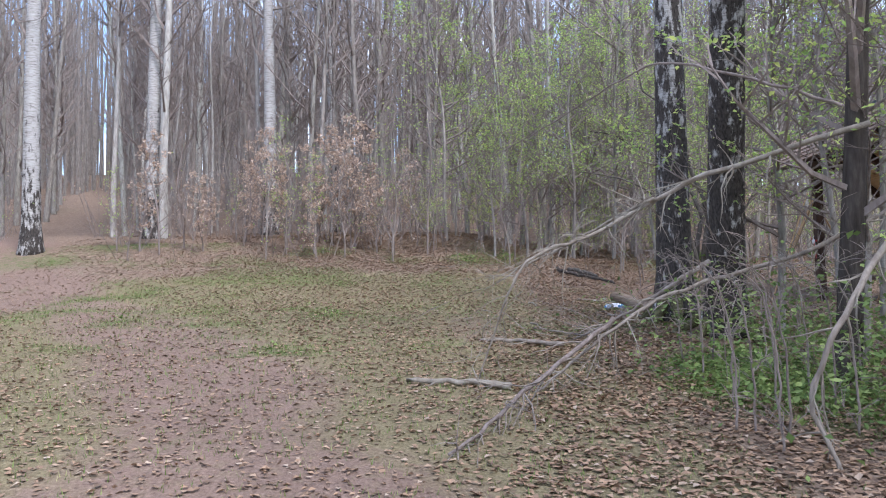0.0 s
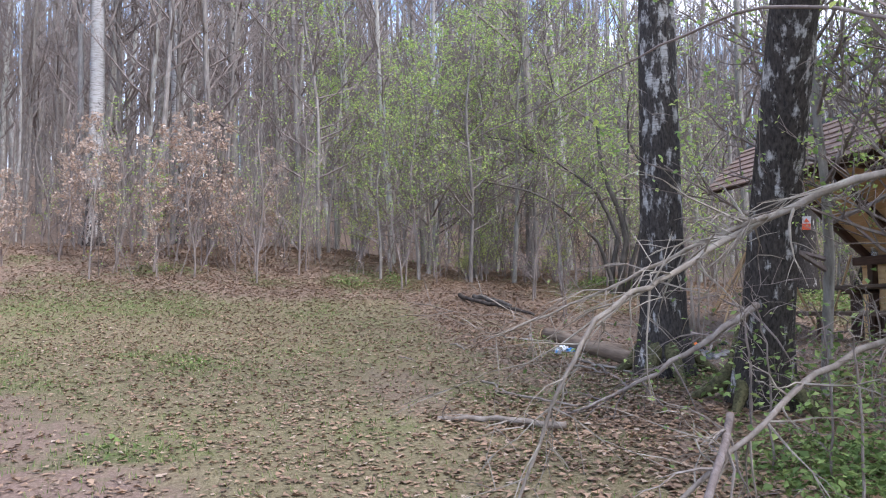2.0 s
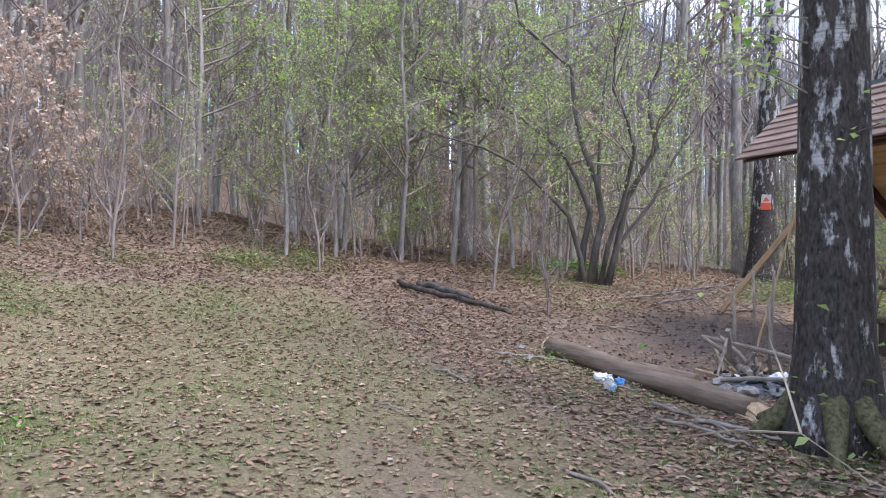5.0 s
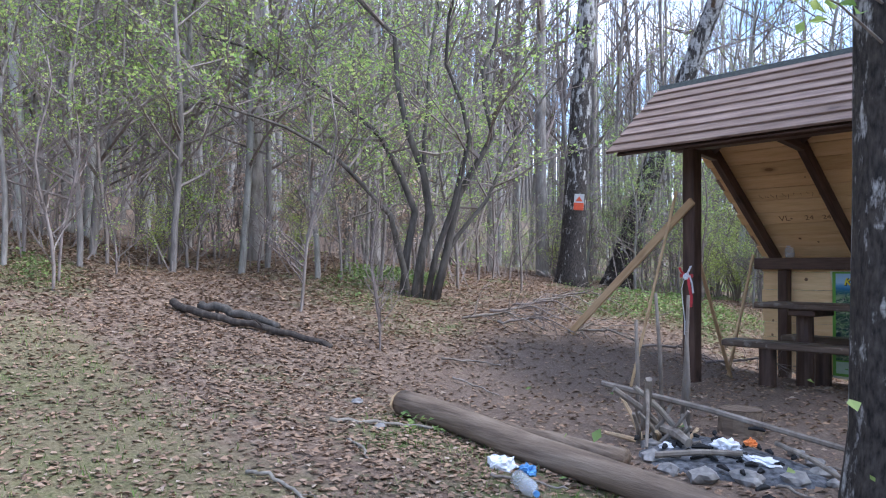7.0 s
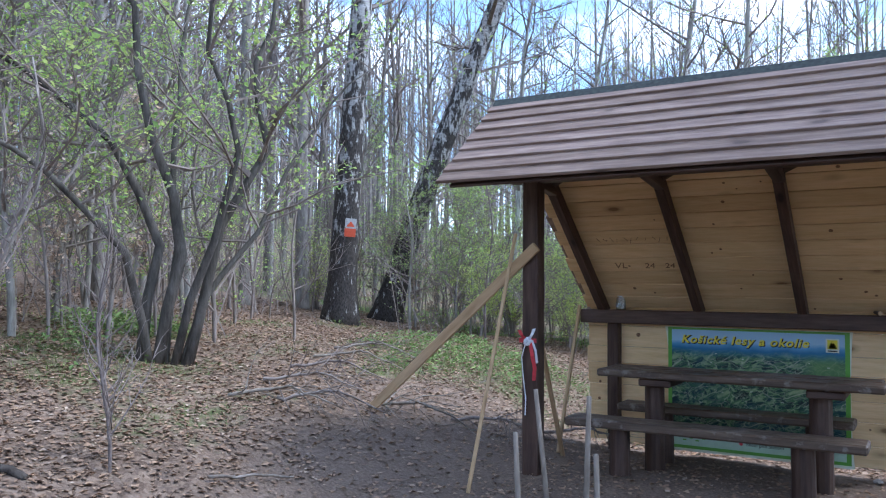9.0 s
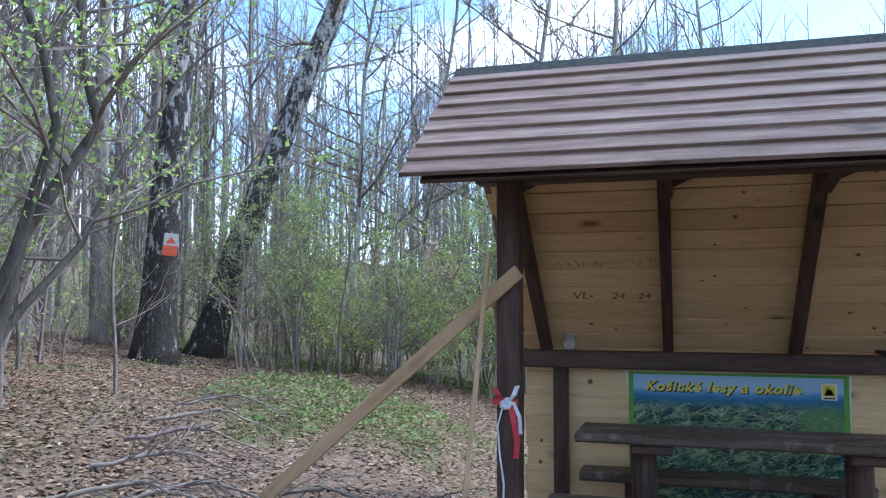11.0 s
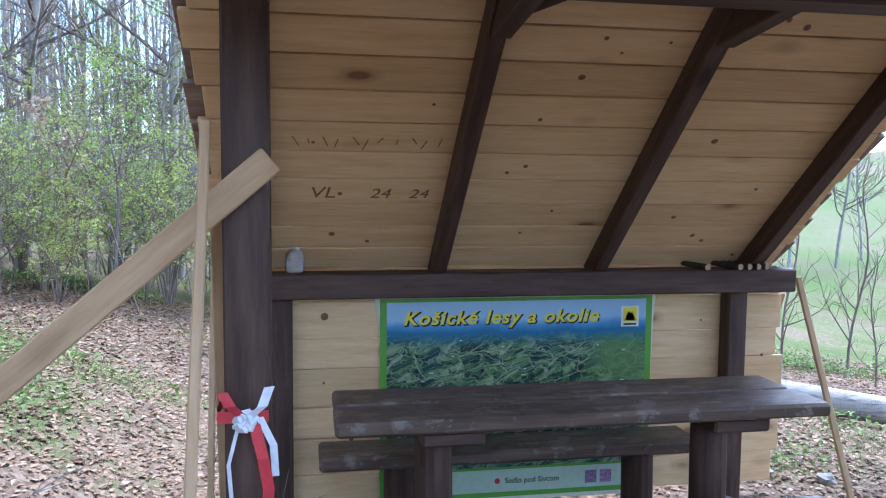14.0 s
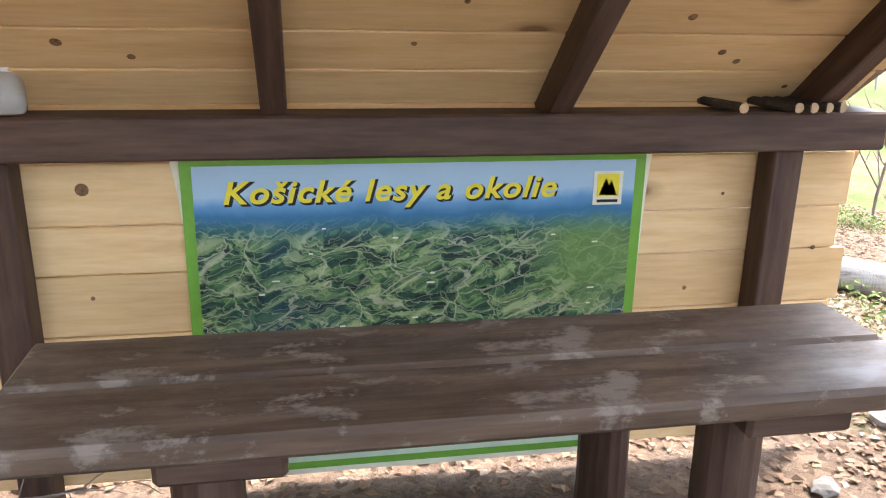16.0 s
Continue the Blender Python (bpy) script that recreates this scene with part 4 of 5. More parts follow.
# overlapping weather boards, front and rear slope
FS = Vector((0, EAVE[0] - RIDGE[0], EAVE[1] - RIDGE[1]))
fl = FS.length
FS.normalize()
FN = Vector((0, FS.z, -FS.y))
FN = FN if FN.z > 0 else -FN
rows = 8
for i in range(rows):
    c0, c1 = fl * i / rows - 0.03, fl * (i + 1) / rows + 0.0
    a = Vector((0, RIDGE[0], RIDGE[1])) + FS * c0 + FN * 0.010
    b = Vector((0, RIDGE[0], RIDGE[1])) + FS * c1 + FN * 0.034
    d = (b - a).normalized()
    m = Matrix((Vector((1, 0, 0)), d, Vector((1, 0, 0)).cross(d))).transposed().to_4x4()
    m.translation = (a + b) / 2
    u = (i + 1) / rows
    bevelled("shingle_board", (-0.93 - 0.085 * u + (i % 3) * 0.006, -(b - a).length / 2, -0.0125), (2.47 + 0.085 * u, (b - a).length / 2, 0.0125), M_SHINGLE, shelter, 0.003, m)
for i in range(13):
    L = (0.30 - RIDGE[0]) / SL.y
    a = Vector((0, RIDGE[0], RIDGE[1])) + SL * (L * i / 13 - 0.03) + UPN * 0.016
    b = Vector((0, RIDGE[0], RIDGE[1])) + SL * (L * (i + 1) / 13) + UPN * 0.042
    d = (b - a).normalized()
    m = Matrix((Vector((1, 0, 0)), d, Vector((1, 0, 0)).cross(d))).transposed().to_4x4()
    m.translation = (a + b) / 2
    bevelled("shingle_board", (-0.93 + (i % 3) * 0.008, -(b - a).length / 2, -0.0125), (2.36 + (i % 4) * 0.012, (b - a).length / 2, 0.0125), M_SHINGLE, shelter, 0.003, m)
for i in range(rows):
    a = Vector((0, RIDGE[0], RIDGE[1])) + FS * (fl * i / rows + .03) - FN * 0.02
    b = Vector((0, RIDGE[0], RIDGE[1])) + FS * (fl * (i + 1) / rows - 0.004) - FN * 0.02
    d = (b - a).normalized()
    m = Matrix((Vector((1, 0, 0)), d, Vector((1, 0, 0)).cross(d))).transposed().to_4x4()
    m.translation = (a + b) / 2
    bevelled("eave_board", (X0 - .03, -(b - a).length / 2, -0.01), (X1 + .02, (b - a).length / 2, 0.01), M_STAINX, shelter, 0.003, m)
part("ridge_cap", Geo().add([(-0.93, RIDGE[0] - .07, RIDGE[1] - .02), (2.47, RIDGE[0] - .07, RIDGE[1] - .02), (2.47, RIDGE[0], RIDGE[1] + .055), (-0.93, RIDGE[0], RIDGE[1] + .055), (-0.93, RIDGE[0] + .09, RIDGE[1] - .03), (2.47, RIDGE[0] + .09, RIDGE[1] - .03)],
                            [(0, 1, 2, 3), (3, 2, 5, 4), (0, 3, 4), (1, 5, 2), (0, 4, 5, 1)]), M_FELT, shelter, "dark felt ridge cap")


# ---- map board on the rear wall ----
def lettering(name, text, x, z, size, mat, parent, y, shear=0.0, bold=0.0, spacing=1.0, fit=None):
    cu = bpy.data.curves.new(name, "FONT")
    cu.body, cu.size, cu.shear, cu.offset, cu.extrude, cu.space_character = text, size, shear, bold, 0.0006, spacing
    tmp = new(name, cu)
    bpy.context.view_layer.update()
    me = bpy.data.meshes.new_from_object(tmp.evaluated_get(bpy.context.evaluated_depsgraph_get()))
    bpy.data.objects.remove(tmp)
    me.materials.clear()
    me.materials.append(mat)
    ob = new(name, me)
    xs = [v.co.x for v in me.vertices]
    k = fit / (max(xs) - min(xs)) if fit else 1
    ob.parent = parent
    ob.matrix_basis = Matrix.LocRotScale((x, y, z), Euler((radians(90), 0, 0)), (k, 1, 1))
    return ob


poster = tagged(new("map_poster"), "printed panorama map poster with yellow title, green border", "poster")


def sheet(name, x0, z0, x1, z1, y, mat, parent=poster, label="", thick=0.0015):
    g = Geo().box((x0, y - thick, z0), (x1, y, z1))
    return part(name, g, mat, parent, label)


def poster_back():
    """The sheet itself, its lower edge curling and its sides bowed."""
    g, nx, nz = Geo(), 24, 18
    for j in range(nz + 1):
        for i in range(nx + 1):
            u, w = i / nx, j / nz
            bow = 0.028 * math.sin(w * math.pi) ** 0.7 * (1 - 0.2 * u)
            x0, x1 = -0.075 + bow * 1.2 + 0.03 * (1 - w), 1.56 - bow
            g.v.append((x0 + (x1 - x0) * u, -0.004 - 0.004 * math.sin(u * 9 + w * 4) ** 2 * (1 - w), -0.10 + 1.18 * w))
    for j in range(nz):
        for i in range(nx):
            k = j * (nx + 1) + i
            g.f.append((k, k + 1, k + nx + 2, k + nx + 1))
    return g


part("paper", poster_back(), M_CREAM, poster, "cream paper edge")
sheet("border", -0.045, -0.075, 1.535, 1.075, -0.010, M_GREENEDGE, label="green printed border")
sheet("map", -0.008, 0.10, 1.497, 1.055, -0.013, M_MAP, label="relief map with ridges and roads")
sheet("footer", -0.008, -0.045, 1.497, 0.085, -0.013, M_PAPER, label="pale green footer strip")
sheet("footer_box", 0.36, -0.03, 1.10, 0.072, -0.016, M_PAPER)
sheet("footer_photo", 1.15, -0.02, 1.22, 0.055, -0.016, plain("photo_print_mauve", (0.25, 0.16, 0.26), 0.4, 0.3, 0.5, 60))
sheet("footer_photo", 1.24, -0.02, 1.31, 0.055, -0.016, plain("photo_print_violet", (0.34, 0.20, 0.34), 0.4, 0.3, 0.5, 60))
for i in range(4):
    sheet("footer_bar", 0.09 + i * 0.06, 0.0 + 0.02 * (i % 2), 0.125 + i * 0.06, 0.012 + 0.02 * (i % 2), -0.016, M_GREENEDGE)
lettering("title_shadow", "Košické lesy a okolie", 0.087, 0.926, 0.105, M_BLACK, poster, -0.0150, 0.25, 0.0055, 1.12, 1.13)
lettering("title", "Košické lesy a okolie", 0.08, 0.931, 0.105, M_YELLOW, poster, -0.0165, 0.25, 0.0022, 1.12, 1.125)
lettering("place_name", "Sedlo pod Sivcom", 0.67, 0.005, 0.045, M_BLACK, poster, -0.0172, 0, 0.0006, 1.0, 0.32)
part("place_dot", Geo().tube([(0.625, -0.018, 0.02), (0.625, -0.0155, 0.02)], [0.017, 0.017], 12), M_RED, poster)
sheet("badge", 1.345, 0.895, 1.452, 1.015, -0.0165, M_CREAM, label="small white and yellow emblem")
sheet("badge_field", 1.358, 0.925, 1.439, 1.005, -0.018, M_YELLOW)
part("badge_tree", Geo().add([(1.365, -0.0195, 0.93), (1.432, -0.0195, 0.93), (1.41, -0.0195, 0.985), (1.40, -0.0195, 0.965), (1.39, -0.0195, 0.992), (1.378, -0.0195, 0.965)], [(0, 1, 2, 3, 4, 5)]), M_BLACK, poster)
sheet("badge_bar", 1.36, 0.904, 1.437, 0.914, -0.018, M_BLACK)
r3 = random.Random(8)
for i in range(26):
    x, z = r3.uniform(0.1, 1.42), r3.uniform(0.2, 0.86)
    w = r3.uniform(0.012, 0.03)
    sheet("map_caption", x, z, x + w, z + 0.005, -0.0145, M_CREAM)


# ---- table and benches ----
def half_log(name, x0, x1, y0, y1, z1, thick, mat, parent, label=""):
    return bevelled(name, (x0, y0, z1 - thick), (x1, y1, z1), mat, parent, 0.014, None, label)


def log_leg(x, y, top, r, parent):
    g = Geo()
    z0 = height(x, y, False) - 0.12
    g.tube([(x, y, z0), (x + .004, y, (z0 + top) / 2), (x, y + .003, top)], [r * 1.05, r, r * 0.98], 14)
    return part("leg", g, M_STAINZ, parent, smooth=False)


table = tagged(new("picnic_table"), "long dark-stained plank table on round log legs", "table")
half_log("top_plank", -0.33, 1.83, -0.918, -0.655, 0.752, 0.062, M_TOP, table, "worn brown plank with pale scuffs")
half_log("top_plank", -0.335, 1.86, -1.19, -0.923, 0.75, 0.062, M_TOP, table, "worn brown plank with pale scuffs")
for lx in (0.10, 1.40):
    log_leg(lx, -0.95, 0.62, 0.085, table)
    bevelled("crosspiece", (lx - 0.08, -1.15, 0.62), (lx + 0.19, -0.70, 0.686), M_STAINX, table, 0.012)
front_bench = tagged(new("bench"), "dark plank bench on log legs before the table", "bench", "benches at the table")
half_log("seat", -0.48, 1.76, -1.56, -1.27, 0.375, 0.07, M_TOP, front_bench)
for lx in (-0.05, 1.33):
    log_leg(lx, -1.42, 0.305, 0.085, front_bench)
rear_bench = tagged(new("bench"), "dark plank bench on log legs along the rear wall", "bench", "benches at the table")
half_log("seat", -0.385, 1.60, -0.52, -0.24, 0.375, 0.07, M_TOP, rear_bench)
for lx in (0.02, 1.30):
    log_leg(lx, -0.39, 0.305, 0.085, rear_bench)


# ---- laths leaning on the shelter ----
def lath(name, a, b, wide, thick, mat, label, side=(0, 1, 0), cat="lath"):
    top = tagged(new(name), label, cat)
    slanted("board", a, b, wide, thick, mat, top, side)
    return top


def gz(x, y, z=None):
    return (x, y, height(x, y, False) if z is None else z)


lath("leaning_plank", (-2.22, -1.88, height(-2.22, -1.88) + 0.02), (-0.545, -1.965, 1.775), 0.03, 0.085, M_RAW, "raw sawn plank leaning against the shelter post")
lath("leaning_lath", (-0.745, -2.70, height(-0.745, -2.70)), (-0.722, -1.985, 1.88), 0.018, 0.03, M_RAW, "thin raw lath leaning on the post")
lath("leaning_lath", (-0.79, -0.84, height(-0.79, -0.84)), (-0.715, -1.80, 1.62), 0.026, 0.04, M_RAW, "thin raw lath leaning on the post from behind")
lath("leaning_pole", (-0.88, -0.75, height(-0.88, -0.75)), (-0.90, -0.16, 1.27), 0.03, 0.03, M_RAW, "thin pole leaning on the rear beam")
lath("leaning_lath", (2.62, -0.40, height(2.62, -0.40)), (2.40, -0.10, 1.18), 0.022, 0.038, M_RAW, "raw lath propped against the end of the rear beam")
lath("leaning_lath", (2.30, 0.10, 0.55), (2.42, 0.08, 1.06), 0.02, 0.04, M_RAW, "short brace lath at the rear wall's end")

# red and white tape knotted round the post
tape = tagged(new("barrier_tape"), "knotted red and white barrier tape tied round the post", "tape")
g = Geo()
for i in range(16):
    an = 2 * math.pi * i / 16
    g.v += [(-0.635 + 0.078 * max(-1, min(1, 1.35 * math.cos(an))), -1.86 + 0.08 * max(-1, min(1, 1.35 * math.sin(an))), z) for z in (1.0, 1.035)]
g.f = [(2 * i, 2 * ((i + 1) % 16), 2 * ((i + 1) % 16) + 1, 2 * i + 1) for i in range(16)]
part("band", g, M_RED, tape)
r3 = random.Random(5)


def ribbon(pts, w):
    g = Geo()
    for p in pts:
        g.v += [(p[0] - w / 2, p[1], p[2]), (p[0] + w / 2, p[1] - 0.004, p[2] + 0.004)]
    g.f = [(2 * i, 2 * i + 2, 2 * i + 3, 2 * i + 1) for i in range(len(pts) - 1)]
    return g


knot = Geo()
for i in range(7):
    an = i * 0.9
    c = Vector((-0.625 + 0.018 * math.cos(an), -1.965, 1.01 + 0.02 * math.sin(an)))
    knot.tube([c + Vector((-.02, .012, -.01)), c, c + Vector((.018, .008, .014))], [0.006, 0.017, 0.005], 6)
part("knot", knot, M_WHITE, tape)
part("tail", ribbon([(-0.615, -1.965, 1.02), (-0.575, -1.99, 1.06), (-0.555, -1.98, 1.115)], 0.03), M_WHITE, tape)
part("tail", ribbon([(-0.63, -1.965, 1.02), (-0.665, -1.985, 1.06), (-0.69, -1.975, 1.10)], 0.032), M_RED, tape)
part("tail", ribbon([(-0.60, -1.96, 1.0), (-0.575, -1.975, 0.9), (-0.56, -1.96, 0.8), (-0.57, -1.955, 0.70)], 0.034), M_RED, tape)
part("tail", ribbon([(-0.585, -1.96, 1.02), (-0.545, -1.975, 0.94), (-0.54, -1.96, 0.84)], 0.022), M_WHITE, tape)
part("tail", ribbon([(-0.645, -1.95, 1.0), (-0.675, -1.96, 0.88), (-0.665, -1.95, 0.72), (-0.64, -1.955, 0.55), (-0.645, -1.955, 0.42)], 0.012), M_WHITE, tape)

# jar and sticks on the rear beam
jar = tagged(new("jar"), "clear jar with a crumpled white lid on the beam", "jar")
jg = Geo().tube([(0, 0, 0), (0, 0, .01), (0, 0, .075), (0, 0, .09), (0, 0, .10)], [.034, .038, .037, .03, .029], 14)
part("glass", jg, M_CLEAR, jar, smooth=True)
part("lid", Geo().tube([(0, 0, .096), (.003, 0, .12), (0, .002, .14), (.004, 0, .15)], [.033, .037, .03, .012], 9), M_WHITE, jar, "white plastic cover")
jar.matrix_basis = Matrix.LocRotScale((-0.50, -0.07, 1.236), None, (1.35, 1.35, 1.3))
for i, sx0 in enumerate((1.78, 1.97, 2.015, 2.06, 2.10)):
    fire = tagged(new("firewood_stick"), "short dark charred stick lying on the beam", "stick", "sticks on the beam")
    x, z = sx0, 1.232 + 0.02
    part("stick", Geo().tube([(x - .05, .02, z + .004), (x - .02, -.08, z), (x + .01 * i, -.185, z)], [.015, .019, .018], 8), M_DARK, fire)
    part("cut_end", Geo().tube([(x + .01 * i, -.184, z), (x + .01 * i, -.189, z)], [.0175, .0175], 9), M_CUT, fire, "pale cut end")



# ---- clearing: log, fire place, rubbish ----
def big_log(name, label, a, b, ra, rb, mat, broken=True):
    a, b = Vector(a), Vector(b)
    top = tagged(new(name), label, "log")
    n, r4 = 12, random.Random(int(ra * 1000))
    pts, rs = [], []
    for i in range(n + 1):
        u = i / n
        pts.append(a.lerp(b, u) + Vector((0.02 * math.sin(7 * u), 0.03 * math.sin(5 * u + 1), 0.008 * math.sin(11 * u))))
        rs.append((ra + (rb - ra) * u) * (1 + 0.05 * r4.uniform(-1, 1)))
    part("trunk", Geo().tube(pts, rs, 14), mat, top, smooth=True)
    d = (b - a).normalized()
    if broken:
        g = Geo()
        side = d.cross(Vector((0, 0, 1))).normalized()
        for i in range(11):
            an = i * 0.57
            p = b - d * 0.12 + (side * math.cos(an) + Vector((0, 0, 1)) * math.sin(an)) * rb * r4.uniform(0.3, 0.85)
            g.tube([p, p + d * r4.uniform(.1, .22) + Vector((0, 0, -.03)), p + d * r4.uniform(.24, .5) + Vector((0, 0, -.09))], [.03, .028, .004], 5)
        part("splintered_end", g, M_CUT, top, "pale splintered broken end")
    part("cut_face", Geo().tube([a - d * 0.004, a + d * 0.002], [ra * 0.93, ra * 0.93], 14), M_CUT, top)
    return top


big_log("fallen_log", "barkless grey-brown log lying by the fire place", (-0.64, -5.54, height(-.64, -5.54) + 0.095), (2.10, -5.53, height(2.10, -5.53) + 0.07), 0.092, 0.082, M_LOG)
big_log("fallen_log", "thinner dark log lying behind the large log", (-0.45, -5.36, height(-.45, -5.36) + 0.05), (1.05, -5.12, height(1.05, -5.12) + 0.05), 0.05, 0.06, M_LOG, False)
big_log("birch_log", "white birch trunk lying on the meadow's edge", (3.1, 2.35, height(3.1, 2.35) + 0.11), (6.6, 1.35, height(6.6, 1.35) + 0.11), 0.115, 0.13, M_BIRCHLOG, False)


def branch_thing(name, label, main, r0, r1, mat, twigs, seed, cat="branch", spread=0.5):
    """A bare bent branch with side twigs; the main line is smoothed between its bends."""
    r4 = random.Random(seed)
    top = tagged(new(name), label, cat)
    pts = [Vector(p) for p in main]
    fine = []
    for i in range(len(pts) - 1):
        p0, p1, p2, p3 = pts[max(i - 1, 0)], pts[i], pts[i + 1], pts[min(i + 2, len(pts) - 1)]
        for s in range(5):
            t = s / 5
            fine.append(0.5 * ((2 * p1) + (p2 - p0) * t + (2 * p0 - 5 * p1 + 4 * p2 - p3) * t * t + (3 * p1 - p0 - 3 * p2 + p3) * t ** 3))
    fine.append(pts[-1])
    fine = [p + Vector((r4.gauss(0, 1), r4.gauss(0, 1), r4.gauss(0, .8))) * (.005 + r0 * .16) for p in fine]
    n = len(fine)
    part("limb", Geo().tube(fine, [r0 + (r1 - r0) * i / (n - 1) for i in range(n)], 7), mat, top, smooth=True)
    g = Geo()
    for i in range(twigs):
        k = r4.randint(1, n - 2)
        p = fine[k]
        d = (fine[k + 1] - fine[k]).normalized()
        q, path = p, [p]
        d = (d * 0.7 + Vector((r4.uniform(-1, 1), r4.uniform(-1, 1), r4.uniform(-.9, .8)))).normalized()
        ln = r4.uniform(0.25, 1.0) * spread
        for s in range(4):
            d = (d + Vector((r4.uniform(-.35, .35), r4.uniform(-.35, .35), r4.uniform(-.4, .25)))).normalized()
            q = q + d * ln / 4
            path.append(q)
        rr = (r0 + (r1 - r0) * k / n) * 0.45
        g.tube(path, [max(.0015, rr * (1 - .22 * s)) for s in range(5)], 4, False)
        for t in range(3):
            e = path[r4.randint(1, 4)]
            h = e + (d + Vector((r4.uniform(-1, 1), r4.uniform(-1, 1), r4.uniform(-.8, .6)))).normalized() * ln * r4.uniform(.2, .5)
            g.tube([e, e.lerp(h, .5) + Vector((0, 0, .01)), h], [.003, .0025, .0012], 3, False)
    if twigs:
        tagged(part("twig_spray", g, mat, top), kind="stuff")
    return top


H = lambda x, y, d: (x, y, height(x, y, False) + d)
# rotting dark branches among the leaves
branch_thing("rotten_branch", "dark rotting branch lying among the leaves", [H(-3.85, -6.0, .05), H(-3.3, -5.85, .07), H(-2.75, -5.4, .04), H(-2.24, -5.15, .03)], .042, .026, M_DARK, 5, 201, "branch", .35)
branch_thing("rotten_branch", "short dark rotting branch among the leaves", [H(-3.7, -5.75, .06), H(-3.2, -5.55, .09), H(-2.85, -5.35, .06)], .05, .035, M_STEM, 3, 202, "branch", .3)
# fallen dead boughs beside the way
branch_thing("dead_bough", "bare grey fallen bough with many twigs", [(7.0, -5.2, 1.45), (6.51, -6.36, 1.11), (6.2, -6.9, 0.84), (6.3, -7.35, 0.62), (6.62, -7.87, 0.43), (6.62, -8.1, 0.1), (6.5, -8.35, -0.62)], .026, .007, M_DEAD, 44, 1, spread=.8)
branch_thing("dead_bough", "thin grey side bough reaching over the leaves", [(6.3, -6.75, 0.95), (5.95, -7.2, 0.72), (5.7, -7.7, 0.45), (5.6, -8.2, 0.25)], .016, .004, M_DEAD, 30, 4, spread=.7)
branch_thing("dead_bough", "bare grey fallen bough bending to the ground", [(6.0, -4.6, 0.8), (6.35, -5.5, 0.43), (6.6, -6.6, 0.15), (6.8, -7.15, -0.1), (6.8, -7.6, -0.45), (6.8, -7.95, -0.72)], .024, .009, M_DEAD, 38, 2, spread=.8)
branch_thing("dead_bough", "pale barkless bough drooping to the ground", [(8.2, -5.3, 0.95), (8.65, -6.1, 0.3), (8.85, -6.45, -0.1), (8.8, -6.6, -0.5), (8.9, -6.5, -0.9)], .024, .012, M_DEAD, 18, 3, spread=.7)
branch_thing("dead_bough", "dark fallen bough propped on the leaf litter", [H(6.6, -7.2, 0.55), H(7.3, -7.8, 0.32), H(8.0, -8.3, 0.12), H(8.6, -8.65, 0.03)], .022, .010, M_TWIG, 24, 5, spread=.75)
branch_thing("dead_bough", "dark bough with many thin twigs below the birches", [H(4.6, -5.7, 0.9), H(4.6, -6.2, 0.6), H(4.4, -6.7, 0.25), H(4.2, -7.1, 0.04)], .03, .008, M_TWIG, 26, 8, spread=.7)
branch_thing("dead_bough", "long thin branch reaching over the clearing", [(7.4, -5.6, 1.5), (6.97, -6.12, 1.83), (6.17, -6.62, 2.2), (5.3, -7.0, 2.15), (4.4, -7.6, 1.9), (3.6, -8.1, 1.75)], .015, .003, M_TWIG, 14, 6, spread=.8)
branch_thing("fallen_branch", "short broken branch lying on the leaves", [H(6.7, -8.1, .03), H(6.5, -8.5, .035), H(6.4, -8.95, .03)], .03, .02, M_DEAD, 4, 7, spread=.4)
branch_thing("fallen_branch", "short broken branch lying on the leaves", [H(4.6, -7.3, .03), H(4.3, -7.75, .035), H(4.2, -8.2, .03)], .028, .018, M_DEAD, 4, 9, spread=.4)
for i, (x, y, an, ln, r) in enumerate(((2.3, -6.15, .2, .7, .012), (2.0, -6.0, .0, .8, .015), (2.35, -5.9, .35, .6, .016), (0.45, -7.1, .1, .5, .012), (0.1, -6.4, -.3, .4, .01), (1.0, -5.9, .5, .45, .01), (-.35, -5.9, .9, .7, .016), (1.9, -4.2, .8, .6, .012), (2.0, -4.8, -.4, .5, .01),
                                       (3.6, -7.2, .6, .9, .014), (3.0, -7.4, .1, .6, .012), (1.3, -7.9, .4, .35, .008), (-1.2, -4.3, .2, .5, .01), (-1.7, -3.9, 1.2, .6, .012))):
    dx, dy = math.cos(an) * ln / 2, math.sin(an) * ln / 2
    branch_thing("fallen_stick", "dry stick lying on the ground", [H(x - dx, y - dy, r + .01), H(x, y + .03, r + .015), H(x + dx, y + dy, r + .01)], r, r * .6, M_DEAD, 1, 50 + i, "stick", .25)
# brushwood beside the many-stemmed tree and in front of the marked birch
for i in range(9):
    x, y = -3.0 + 0.25 * i * (1 if i % 2 else -.5), -2.9 + 0.33 * i
    branch_thing("brushwood", "bare twisted dead branch on the ground", [H(x, y, .03), H(x + .3, y + .3, .14), H(x + .55, y + .25, .2), H(x + .8, y + .6, .06)], .018, .005, M_TWIG if i % 3 else M_DEAD, 14, 70 + i, "branch", .8)
